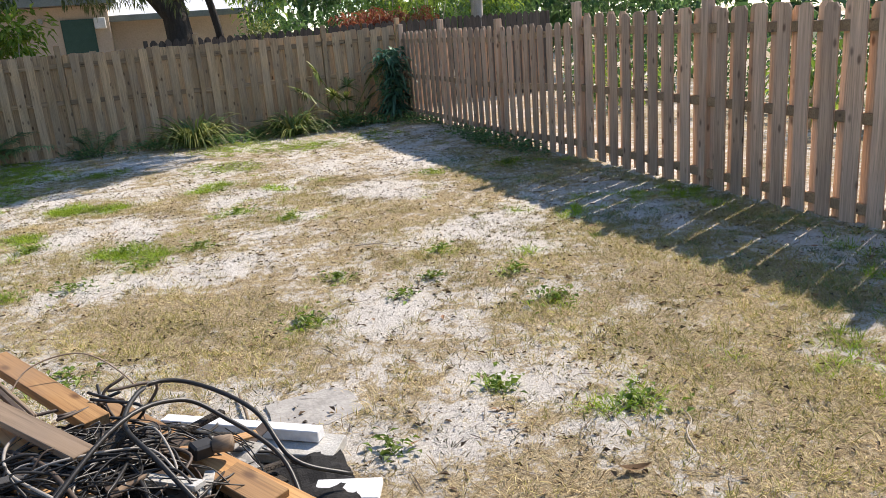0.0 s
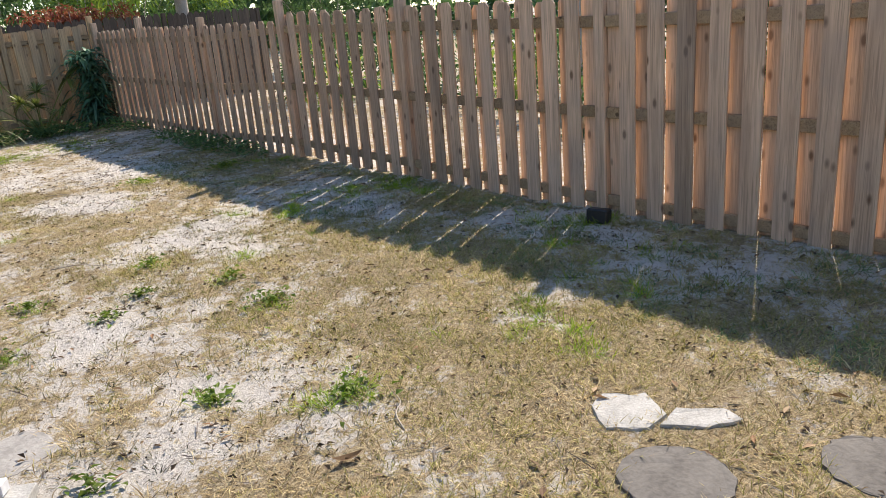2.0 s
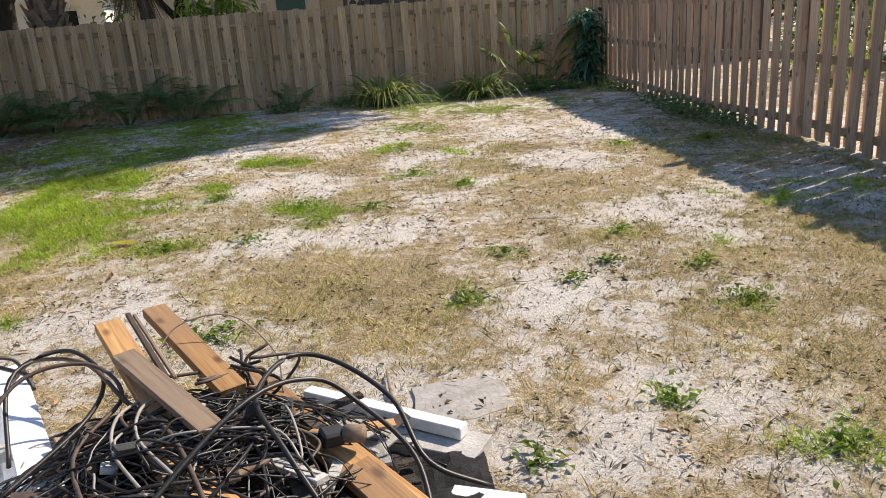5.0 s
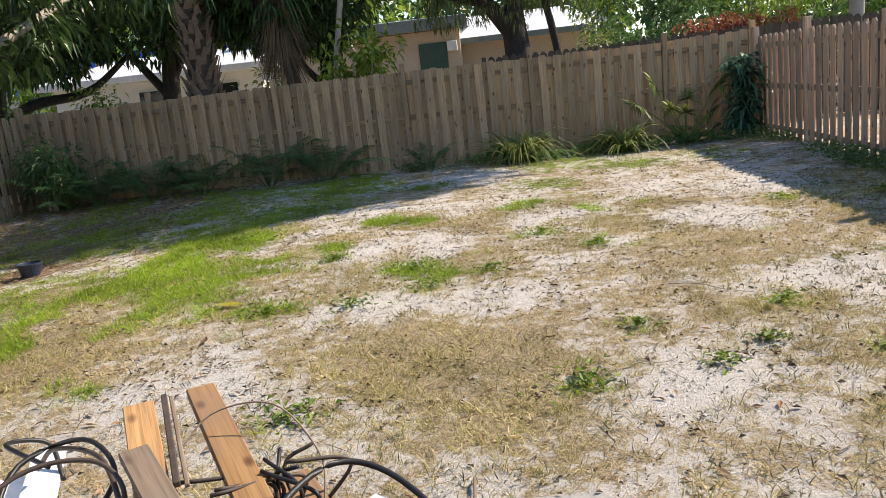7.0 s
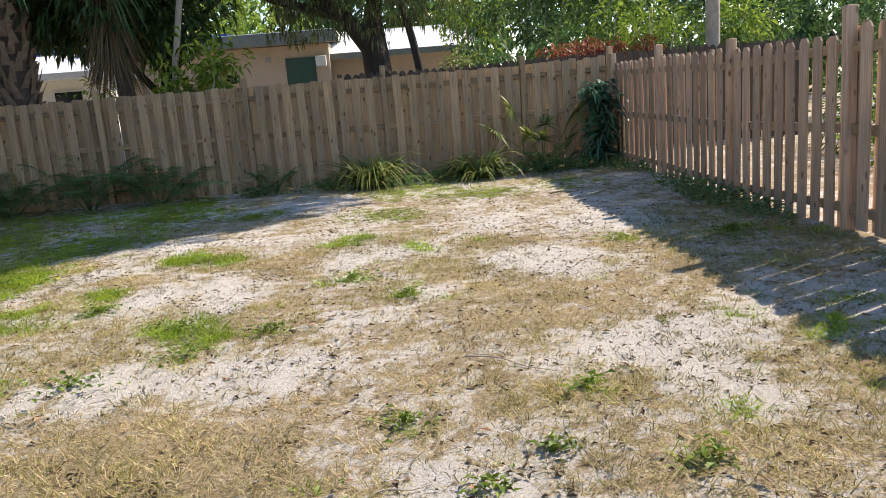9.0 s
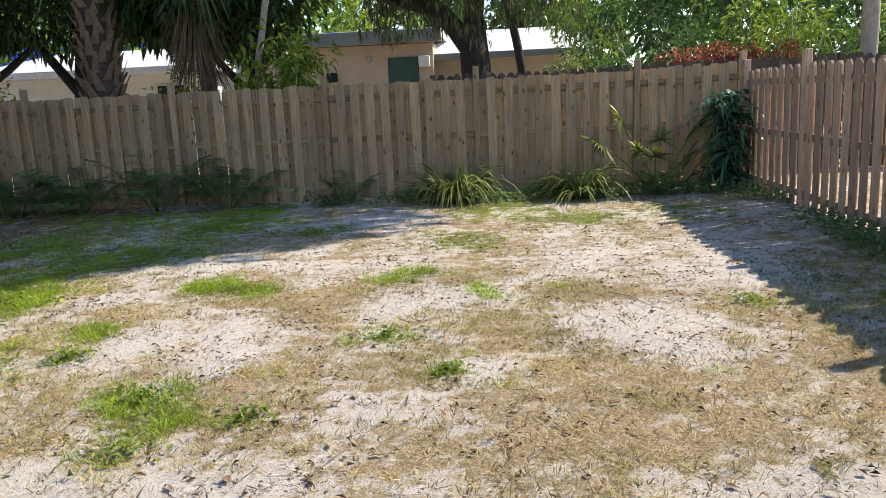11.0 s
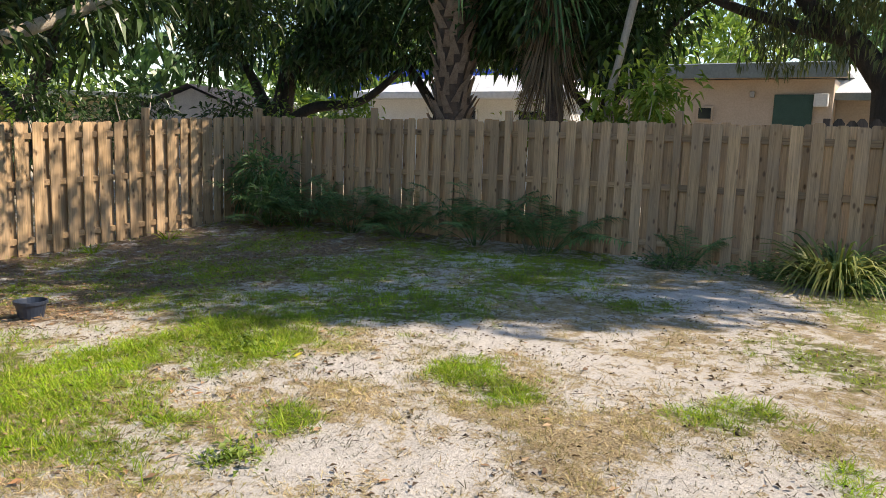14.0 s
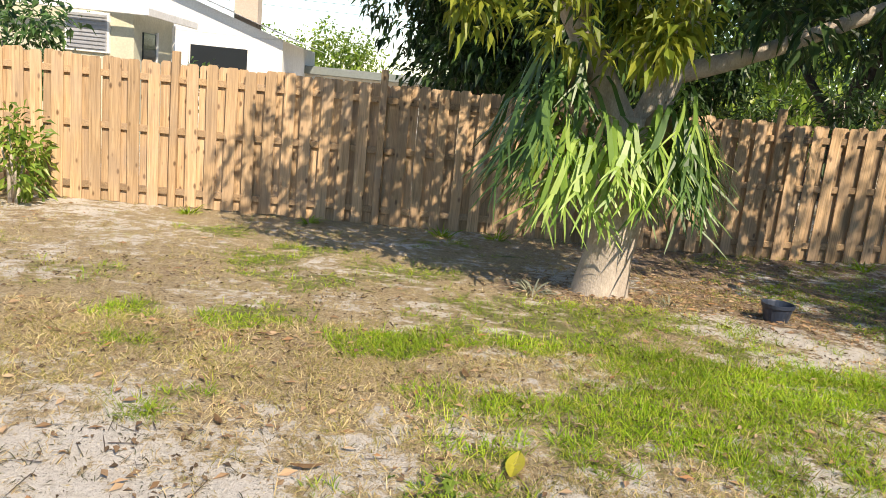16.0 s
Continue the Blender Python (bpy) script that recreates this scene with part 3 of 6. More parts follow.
def fence(name, ends, posts, label, m_picket, m_rail, height=1.83, post_h=2.0, pitch=0.249, near=-1, rails=(0.2, 0.95, 1.6), seed=1, ear=0.022, inner=True, width=0.142, run=None):
    """A board-on-board fence along a straight line: boards on both faces of three rails, between posts.
    near: the side (along the line's normal) that faces the yard."""
    a, b = Vector((*ends[0], 0)), Vector((*ends[1], 0))
    d = (b - a).normalized()
    turn = math.degrees(math.atan2(d.y, d.x))
    f = thing(name, (a.x, a.y, lie(a.x, a.y)), label, "fence", turn=turn)
    z0 = lie(a.x, a.y)
    q = random.Random(seed)
    total = (b - a).length
    meshes = picket_meshes(height, w=width, seed=seed, ear=ear)
    rail_pos = sorted(posts)

    def gz(s):
        p = a + d * s
        return float(lie(p.x, p.y)) - z0 + (run(s) if run else 0.0)

    pb = bmesh.new()
    box(pb, -0.046, 0.046, -0.046, 0.046, -0.25, post_h, 0.006)
    post_mesh = bpy.data.meshes.new("post")
    pb.to_mesh(post_mesh)
    pb.free()
    for s in rail_pos:
        part("post", post_mesh, m_picket, f, m=pose(s, 0, gz(s) + q.uniform(-0.03, 0.03), q.uniform(-0.7, 0.7), q.uniform(-0.7, 0.7), 0))
    for s0, s1 in zip(rail_pos, rail_pos[1:]):
        for z in rails:
            bm = block(s0 + 0.048, s1 - 0.048, -0.019, 0.019, -0.043, 0.043, 0.004)
            tilt = (gz(s1) - gz(s0)) / (s1 - s0)
            for v in bm.verts:
                v.co.z += z + gz(s0) + tilt * (v.co.x - s0)
            part("rail", bm, m_rail, f)
    for s0, s1 in zip(rail_pos, rail_pos[1:]):
        n = max(2, round((s1 - s0) / pitch))
        for k in range(n):
            for side, s in ((near, s0 + (s1 - s0) * k / n), (-near, s0 + (s1 - s0) * (k + 0.5) / n)):
                if side != near and not inner:
                    continue
                if side == near and k == 0:
                    if inner and s0 > 0.1:
                        part("picket", meshes[0], m_picket, f, m=pose(s, -near * 0.057, gz(s) + q.uniform(-0.02, 0.01)))
                    continue
                me = meshes[q.randrange(len(meshes))]
                part("picket", me, m_picket, f, m=pose(s + q.uniform(-0.006, 0.006), side * 0.0295, gz(s) + 0.005 + q.uniform(-0.014, 0.014), 0, q.uniform(-0.5, 0.5), q.uniform(-0.6, 0.6) + (180 if q.random() < 0.5 else 0)))
    return f


BACK_Y, RIGHT_X = 12.0, 4.05
# the back fence, from the left corner to the right one
fence("wooden_fence", ((-10.1, BACK_Y), (RIGHT_X - 0.05, BACK_Y)), [0.0, 2.7, 5.21, 7.71, 10.1, 12.54, 14.1],
      "tan pine shadowbox fence along the back of the yard", M_PICKET_TAN, M_RAIL_X, near=-1, seed=3, rails=(0.22, 0.98, 1.63), width=0.143, pitch=0.25)
# the right fence, from the back corner towards the house
fence("wooden_fence", ((RIGHT_X, BACK_Y - 0.1), (RIGHT_X, -6.0)), [0.0, 2.35, 4.76, 7.13, 9.45, 11.9, 14.35, 16.8],
      "greyish pine shadowbox fence with daylight between its boards", M_PICKET_GREY, M_RAIL_Y, near=-1, seed=5, height=1.71, post_h=1.86, width=0.139, rails=(0.165, 0.855, 1.53), ear=0.03,
      run=lambda s: -0.008 * s if s < 7.1 else 0.03 - 0.022 * (s - 7.13) if s < 11.9 else -0.075 - 0.008 * (s - 11.9))
# the left fence
fence("wooden_fence", ((-10.1, BACK_Y - 0.1), (-9.62, -6.0)), [0.0, 2.4, 4.95, 7.6, 10.2, 12.85, 15.5, 17.8],
      "sun-dappled tan pine shadowbox fence with leaf shadows", M_PICKET_TAN, M_RAIL_Y, near=1, seed=9, width=0.142, rails=(0.2, 0.98, 1.63))
# a neighbour's old fence behind the back one
fence("old_fence", ((-0.9, 14.2), (9.0, 14.2)), [0.0, 2.4, 4.8, 7.2, 9.6], "dark weathered scalloped fence behind the yard", M_OLD_PICKET, M_OLD_PICKET,
      height=1.99, post_h=2.0, pitch=0.16, width=0.15, near=-1, seed=12, ear=0.05, inner=False)


# ---- trees and plants beyond the fences ----
def tree_limbs(parent, base, material, trunk, limbs, sides=12):
    """Trunk and limbs as tapered tubes; points are relative to the thing."""
    pts, radii = trunk
    n = len(spline(pts, 5))
    rr = [radii[0] + (radii[-1] - radii[0]) * i / (n - 1) for i in range(n)]
    if len(radii) > 2:
        rr = [float(np.interp(i / (n - 1), np.linspace(0, 1, len(radii)), radii)) for i in range(n)]
    part("trunk", tube("trunk", spline(pts, 5), rr, sides), material, parent)
    for lp, r0, r1 in limbs:
        sp = spline(lp, 5)
        part("limb", tube("limb", sp, [r0 + (r1 - r0) * i / (len(sp) - 1) for i in range(len(sp))], 8), material, parent)


def mango(name, at, label, lean, height, clumps, per=420, size=0.24, material=M_MANGO, bark=M_BARK_DARK, thick=0.22, limbs=()):
    t = thing(name, at, label, "tree")
    tree_limbs(t, at, bark, ([(0, 0, -0.2), (lean[0] * 0.3, lean[1] * 0.3, height * 0.4), (*lean, height)], [thick * 1.25, thick, thick * 0.6]),
               limbs or [([(lean[0] * 0.5, lean[1] * 0.5, height * 0.55), (1.0, 0.3, height * 0.9), (2.3, 0.5, height * 1.15)], thick * 0.5, 0.04),
                         ([(lean[0] * 0.4, lean[1] * 0.4, height * 0.45), (-0.9, -0.2, height * 0.8), (-2.2, 0.1, height * 1.1)], thick * 0.5, 0.04)])
    part("crown", crown_mesh("crown", clumps, per * 1.1, size * 0.85, 0.4, 0.35, 0.25), material, t)
    return t


# the tall tree whose high crown shades the far left of the yard
tall = thing("tall_tree", (7.2, 15.3, 0), "tall smooth-trunked tree behind the fence corner", "tree")
tree_limbs(tall, None, M_BARK, ([(0, 0, -0.2), (0.05, 0, 3), (0.1, 0.1, 9.8)], [0.17, 0.15, 0.08]),
           [([(0.1, 0, 6.0), (-1.8, -0.6, 8.6), (-4.6, -1.4, 9.8)], 0.09, 0.03), ([(0.1, 0, 6.6), (1.4, 0.5, 8.8), (2.2, 0.8, 9.8)], 0.09, 0.03),
            ([(0.1, 0.1, 7.4), (-0.6, 1.4, 9.2), (-1.0, 2.4, 10.2)], 0.08, 0.03)])
part("crown", crown_mesh("crown", scatter_clumps((-2.5, -0.9, 10.0), (3.5, 3.2, 1.5), 85, 0.55, 0.95, 21), 150, 0.34, 0.36, 0.3, 0.4), M_OAK, tall)
# its companion further left
tall2 = thing("tall_tree", (-0.95, 15.2, 0), "spreading tree with small drooping leaves beside the pink house", "tree")
tree_limbs(tall2, None, M_BARK_DARK, ([(0.9, 0, -0.2), (0.85, 0, 1.6), (0.75, 0.1, 3.0)], [0.36, 0.31, 0.27]),
           [([(0.8, 0, 2.4), (0.2, 0, 3.2), (-0.5, -0.2, 3.8), (-1.2, -0.3, 5.2)], 0.22, 0.08), ([(0.75, 0, 2.8), (1.0, 0.2, 4.2), (1.6, 0.4, 6.2)], 0.22, 0.08),
            ([(1.9, 0.5, -0.2), (1.7, 0.3, 2.2), (1.2, 0.2, 4.4)], 0.11, 0.07), ([(0.2, 0, 3.2), (-1.4, -0.4, 3.7), (-2.8, -0.6, 4.4)], 0.12, 0.04)])
part("crown", crown_mesh("crown", scatter_clumps((0.2, -0.6, 7.6), (4.6, 3.6, 3.4), 110, 0.6, 1.0, 22), 190, 0.22, 0.3, 0.3, 0.6), M_OAK, tall2)
hang = []
for k in range(34):
    hx, hz = rnd.uniform(-1.5, 3.0), rnd.uniform(2.75, 3.6)
    for j in range(5):
        hang.append(((hx + rnd.uniform(-0.12, 0.12), rnd.uniform(-1.0, 0.6), hz + j * 0.26), 0.16))
part("hanging_foliage", crown_mesh("hanging_foliage", hang, 900, 0.13, 0.25, 0.5, 1.4), M_OAK, tall2)

# dark mangoes along the back left
mango("mango_tree", (-13.4, 15.6, 0), "dark broad-leaved tree behind the back corner of the yard", (0.5, 0.2), 3.6,
      scatter_clumps((0.3, 0, 5.0), (3.6, 2.2, 2.0), 55, 0.5, 0.95, 31) + scatter_clumps((0.9, -0.6, 3.3), (3.6, 1.2, 0.5), 16, 0.25, 0.45, 32), thick=0.3,
      limbs=[([(0.1, 0, 1.4), (1.3, -0.1, 2.1), (2.8, 0, 2.3), (4.0, 0.1, 3.1)], 0.17, 0.06), ([(0.1, 0, 1.7), (-0.8, 0.1, 2.9), (-1.8, 0.2, 4.0)], 0.17, 0.06),
             ([(0.3, 0, 2.2), (0.9, 0.1, 3.4), (1.4, 0.1, 5.0)], 0.14, 0.05)])
mango("mango_tree", (-8.9, 16.2, 0), "dark broad-leaved tree behind the shaggy palm", (0.3, 0.1), 4.2,
      scatter_clumps((0.4, 0, 5.2), (3.2, 1.8, 2.0), 50, 0.5, 0.95, 33) + scatter_clumps((-1.6, -0.8, 3.1), (2.2, 0.7, 0.4), 10, 0.25, 0.4, 34), thick=0.24)
mango("mango_tree", (-4.7, 14.9, 0), "dense dark tree overhanging the back fence", (0.4, 0.2), 3.8,
      scatter_clumps((-0.55, 0, 4.6), (2.0, 1.7, 1.8), 64, 0.5, 0.85, 35) + scatter_clumps((0.1, -0.7, 3.3), (1.2, 0.6, 0.5), 10, 0.28, 0.45, 36), thick=0.17)
mango("mango_tree", (-17.2, 11.2, -0.2), "leaning dark tree beyond the fence corner", (1.4, 0.4), 4.0,
      scatter_clumps((0.8, 0.5, 5.6), (3.6, 3.2, 1.9), 60, 0.5, 0.95, 37) + scatter_clumps((0, 0.6, 3.5), (3.4, 2.6, 0.4), 14, 0.3, 0.5, 38), thick=0.24)
mango("shade_tree", (-14.2, 6.0, -0.3), "dense dark green tree behind the side fence", (0.2, -0.6), 3.2,
      scatter_clumps((0.2, -1.0, 4.2), (2.4, 3.2, 2.6), 75, 0.6, 1.05, 39), per=380, thick=0.28)

mango("shade_tree", (-15.6, 3.1, -0.3), "dark spreading tree behind the side fence", (0.2, 0.3), 3.0,
      scatter_clumps((0.2, 0, 3.9), (1.8, 2.0, 2.0), 60, 0.5, 0.85, 40), per=380, thick=0.2)


def sabal(name, at, label):
    """A cabbage palm: trunk clad in old leaf bases, dead thatch, fan crown above."""
    t = thing(name, at, label, "palm tree")
    part("trunk", tube("trunk", [(0, 0, -0.2), (0.02, 0, 1.5), (0.0, 0.02, 3.0), (-0.04, 0, 5.2)], [0.34, 0.31, 0.3, 0.27], 14), M_PALM_BARK, t)
    verts, faces = [], []
    for k in range(170):
        z, a = 0.9 + 4.1 * k / 170, k * 2.4
        c, s = math.cos(a), math.sin(a)
        r0 = 0.3
        o = len(verts)
        l, w = rnd.uniform(0.26, 0.42), rnd.uniform(0.075, 0.105)
        lean = rnd.choice((-0.1, 0.1))
        for rr, zz, ww in ((r0, z, w), (r0 + 0.09, z + l * 0.55, w * 0.6), (r0 + 0.17, z + l, w * 0.4)):
            for sg in (-1, 1):
                verts.append((rr * c - (sg * ww + lean * (zz - z) / l) * s, rr * s + (sg * ww + lean * (zz - z) / l) * c, zz))
        for zz in (z + 0.06, z + l * 0.45):
            verts.append(((r0 + 0.02) * c, (r0 + 0.02) * s, zz))
        faces += [(o, o + 1, o + 3, o + 2), (o + 2, o + 3, o + 5, o + 4), (o, o + 2, o + 7, o + 6), (o + 1, o + 6, o + 7, o + 3)]
    part("trunk_husk", mesh_of("trunk_husk", verts, faces), M_PALM_BOOT, t)
    n = 500
    a = rng.uniform(0, 6.28, n)
    base = np.stack([0.4 * np.cos(a), 0.4 * np.sin(a), rng.uniform(4.4, 5.4, n)], 1)
    along = np.stack([np.cos(a), np.sin(a), rng.uniform(-0.3, 0.9, n)], 1)
    part("fronds", straps_mesh("fronds", base, along, rng.uniform(1.0, 1.9, n), rng.uniform(0.04, 0.08, n), rng.uniform(0.2, 0.7, n)), M_FROND, t)
    return t


sabal("cabbage_palm", (-6.85, 13.5, 0), "cabbage palm with a shaggy brown trunk behind the fence")
# dead thatch hanging beside it
th = thing("thatch_palm", (-5.0, 13.7, 0), "palm with a skirt of dead brown thatch", "palm tree")
part("trunk", tube("trunk", [(0, 0, -0.2), (0.05, 0, 2.0), (-0.2, 0, 4.6)], [0.16, 0.15, 0.14], 10), M_PALM_BARK, th)
n = 1100
a = rng.uniform(0, 6.28, n)
base = np.stack([0.16 * np.cos(a) - 0.1, 0.16 * np.sin(a), rng.uniform(2.6, 4.8, n)], 1)
part("thatch", straps_mesh("thatch", base, np.stack([np.cos(a) * 0.42, np.sin(a) * 0.42, -np.ones(n)], 1), rng.uniform(0.6, 1.3, n), rng.uniform(0.015, 0.035, n), rng.uniform(0, 0.1, n)), M_THATCH, th)
a = rng.uniform(0, 6.28, 260)
part("fronds", straps_mesh("fronds", np.stack([0.15 * np.cos(a) - 0.2, 0.15 * np.sin(a), rng.uniform(4.2, 4.8, 260)], 1), np.stack([np.cos(a), np.sin(a), rng.uniform(-0.5, 0.8, 260)], 1),
     rng.uniform(0.9, 1.7, 260), rng.uniform(0.04, 0.08, 260), rng.uniform(0.3, 0.8, 260)), M_FROND, th)


def bush(name, at, label, clumps, material, per=260, size=0.16, slim=0.42, category="bush", stems=5, hang=0.1):
    b = thing(name, at, label, category)
    runs = []
    for k in range(stems):
        c = clumps[rnd.randrange(len(clumps))][0]
        runs.append(([(rnd.uniform(-0.1, 0.1), rnd.uniform(-0.1, 0.1), -0.1), (c[0] * 0.4, c[1] * 0.4, c[2] * 0.5), c], [0.03, 0.022, 0.008]))
    for pts, radii in runs:
        part("stem", tube("stem", pts, radii, 6), M_BARK, b)
    part("leaves", crown_mesh("leaves", clumps, per, size, slim, 0.25, hang), material, b)
    return b


bush("broadleaf_shrub", (-3.45, 13.4, 0), "bright green broad-leaved shrub rising behind the fence", scatter_clumps((0.0, 0, 2.1), (0.85, 0.6, 0.7), 24, 0.2, 0.36, 41), M_BRIGHT, 420, 0.2, 0.4)
pole = thing("slim_tree", (-3.9, 13.5, 0), "slim pale trunk among shrubs behind the fence", "tree")
part("trunk", tube("trunk", spline([(0, 0, -0.1), (-0.05, 0, 2.0), (0.1, 0, 2.9), (0.45, 0, 4.6)], 4), 0.06, 8), M_BARK, pole)
part("crown", crown_mesh("crown", scatter_clumps((0.4, 0, 4.8), (1.3, 0.9, 0.9), 16, 0.35, 0.6, 43), 160, 0.2, 0.32), M_MANGO, pole)

# hedge and trees to the back right
for k, (x, y, z, rx, rz, m, sd) in enumerate(((4.3, 21.0, 3.0, 1.9, 2.3, M_HEDGE, 51), (7.3, 20.2, 3.4, 2.0, 2.6, M_HEDGE, 52), (10.6, 20.8, 3.2, 2.1, 2.5, M_HEDGE, 53),
                                             (14.0, 19.5, 3.2, 2.2, 2.5, M_HEDGE, 54), (2.7, 22.5, 4.0, 1.0, 1.6, M_BRIGHT, 55), (5.8, 19.0, 2.9, 0.9, 0.9, M_BRIGHT, 56), (8.9, 18.6, 2.6, 1.0, 0.8, M_BRIGHT, 57))):
    bush("garden_tree", (x, y, 0), "leafy green garden tree behind the old fence" if m is M_HEDGE else "sunlit bright green shrub behind the old fence",
         scatter_clumps((0, 0, z), (rx, 1.4, rz), 46 if m is M_HEDGE else 20, 0.4, 0.75, sd), m, 190, 0.2, 0.42, "tree" if m is M_HEDGE else "shrub", 7)
bush("croton_hedge", (4.75, 15.1, 0), "red-leaved croton hedge along the old fence", scatter_clumps((0, 0, 2.12), (1.35, 0.35, 0.15), 34, 0.13, 0.24, 58), M_RED, 900, 0.16, 0.3, "hedge", 12, 0.7)
bush("croton_shrub", (1.7, 15.0, 0), "orange and yellow croton shrub", scatter_clumps((0, 0, 2.0), (0.35, 0.3, 0.2), 8, 0.13, 0.2, 59), M_FROND_YELLOW, 800, 0.16, 0.3, "shrub", 5)
bush("fan_palm", (6.0, 15.6, 0), "young palm with bright arching fronds", scatter_clumps((0, 0, 2.7), (0.7, 0.5, 0.4), 12, 0.2, 0.35, 60), M_BRIGHT, 380, 0.3, 0.14, "palm")
for x, z, sd in ((2.6, 1.5, 65), (4.4, 1.6, 66), (6.4, 1.7, 67), (8.4, 1.6, 68)):
    bush("dense_shrub", (x, 17.2, 0), "dense dark green shrub behind the croton hedge", scatter_clumps((0, 0, z), (1.2, 0.7, 1.2), 26, 0.35, 0.6, sd), M_HEDGE, 260, 0.16, 0.42, "shrub", 6)
for x, y, z, sd in ((-9.6, 14.3, 1.75, 72), (-11.8, 14.0, 1.7, 73), (-6.0, 14.6, 1.8, 74)):
    bush("sunlit_shrub", (x, y, 0), "sunlit yellow-green shrub just behind the back fence", scatter_clumps((0, 0, z), (0.7, 0.5, 0.45), 12, 0.2, 0.34, sd), M_BRIGHT, 380, 0.14, 0.4, "shrub", 5)
# sunlit trees behind the houses at the back
for x, y, z, rx, rz, sd in ((-21, 26, 4.2, 3.2, 3.6, 361), (-27, 14, 3.8, 3.2, 3.2, 362), (-14.5, 29, 4.4, 3.4, 3.8, 363), (-31, 19, 4.6, 3.4, 3.8, 364), (-25, 8.5, 3.4, 2.4, 3.0, 365), (-7, 33, 4.6, 3.6, 3.4, 366)):
    bush("garden_tree", (x, y, -0.2), "sunlit leafy tree beyond the back fences", scatter_clumps((0, 0, z), (rx, rx, rz), 40, 0.8, 1.3, sd), M_BRIGHT, 46, 0.42, 0.5, "tree", 6)
# beyond the right fence
for k, (x, y, z, rx, ry, rz, sd) in enumerate(((8.6, 10.6, 0.8, 1.2, 1.6, 0.7, 61), (9.8, 6.4, 0.7, 1.3, 1.4, 0.6, 62), (9.4, 1.6, 0.9, 1.1, 1.8, 0.8, 63), (12.5, 13.0, 1.6, 1.6, 1.6, 1.4, 64))):
    bush("neighbour_bush", (x, y, 0), "dark green bush in the neighbouring yard", scatter_clumps((0, 0, z), (rx, ry, rz), 22, 0.35, 0.6, sd), M_HEDGE, 190, 0.18, 0.42)

for k in range(8):
    y = -3.4 + 2.0 * k
    bush("neighbour_bush", (7.0 + 0.5 * (k % 3), y, 0), "low green bush in the neighbouring yard", scatter_clumps((0, 0, 0.65), (0.5, 0.9, 0.55), 14, 0.22, 0.4, 300 + k), M_HEDGE if k % 2 else M_BRIGHT, 260, 0.14, 0.42)
for k, (x, y) in enumerate(((-12.4, 13.7), (-14.6, 12.6), (-12.3, 9.2), (-12.6, 11.2), (-13.0, 7.2))):
    bush("shaded_shrub", (x, y, -0.1), "dark shaded shrub just beyond the fence corner", scatter_clumps((0, 0, 1.75), (0.8, 0.9, 0.65), 18, 0.3, 0.5, 320 + k), M_MANGO, 300, 0.18, 0.35, "shrub", 6)

# belt of woods closing the distance
belt = []
q = random.Random(71)
for k in range(560):
    a = q.uniform(0, 2 * math.pi)
    r = q.uniform(42, 60)
    low = 178 < math.degrees(a) < 206
    belt.append(((r * math.cos(a) - 3, r * math.sin(a) + 4, q.uniform(0.3, 1.2 if low else 9.0)), q.uniform(1.2, 1.8) if low else q.uniform(1.8, 3.6)))
woods = part("distant_woods", crown_mesh("distant_woods", belt, 11, 1.1, 0.6, 0.2), M_HEDGE)
tagged(woods, "distant belt of green trees closing the view", "trees", kind="stuff")


# ---- houses ----
def opening(parent, x0, x1, z0, z1, y, m_frame, m_fill, name="window", slats=0, label=""):
    """A framed window on a wall that faces -y."""
    w = part(name, block(x0 - 0.05, x1 + 0.05, y - 0.05, y + 0.04, z0 - 0.05, z1 + 0.05, 0.008), m_frame, parent, label)
    part("pane", block(x0, x1, y - 0.062, y - 0.052, z0, z1), m_fill, w)
    for k in range(slats):
        z = z0 + (z1 - z0) * (k + 0.5) / slats
        part("slat", block(x0 + 0.02, x1 - 0.02, y - 0.085, y - 0.066, z - 0.014, z + 0.014), m_fill, w)
    return w


h = thing("pink_house", (0, 24.6, 0), "pinkish beige bungalow with a flat white roof", "house")
part("wall", block(-9.5, -1.9, 0, 6, -0.3, 3.45, 0.01), M_STUCCO_PINK, h)
part("wall", block(-1.9, 2.6, 0.8, 6, -0.3, 2.95, 0.01), M_STUCCO_PINK, h)
bm = block(-9.9, -1.6, -0.45, 6.3, 3.62, 3.86, 0.01)
part("roof", bm, M_ROOF_WHITE, h, "white coated flat roof")
part("fascia", block(-9.92, -1.58, -0.49, -0.45, 3.45, 3.84, 0.005), M_FASCIA, h)
part("soffit", block(-9.9, -1.6, -0.44, 0.0, 3.47, 3.6), M_STUCCO_PINK, h)
bm = bmesh.new()
vs = [bm.verts.new(p) for p in ((-2.0, 0.3, 2.98), (2.95, 0.3, 2.98), (2.95, 0.3, 3.08), (-2.0, 0.3, 3.08), (-2.0, 3.6, 3.98), (2.2, 3.6, 3.98), (2.2, 3.6, 4.08), (-2.0, 3.6, 4.08))]
for f in ((0, 1, 2, 3), (3, 2, 6, 7), (4, 7, 6, 5), (0, 4, 5, 1), (1, 5, 6, 2), (0, 3, 7, 4)):
    bm.faces.new([vs[i] for i in f])
part("roof", bm, M_ROOF_WHITE, h, "white sloping metal roof")
part("fascia", block(-2.0, 2.96, 0.26, 0.297, 2.9, 3.1, 0.005), M_FASCIA, h)
opening(h, -3.3, -2.42, 2.0, 2.98, -0.02, M_SHUTTER, M_SHUTTER, "window", 0, "dark green shuttered window")
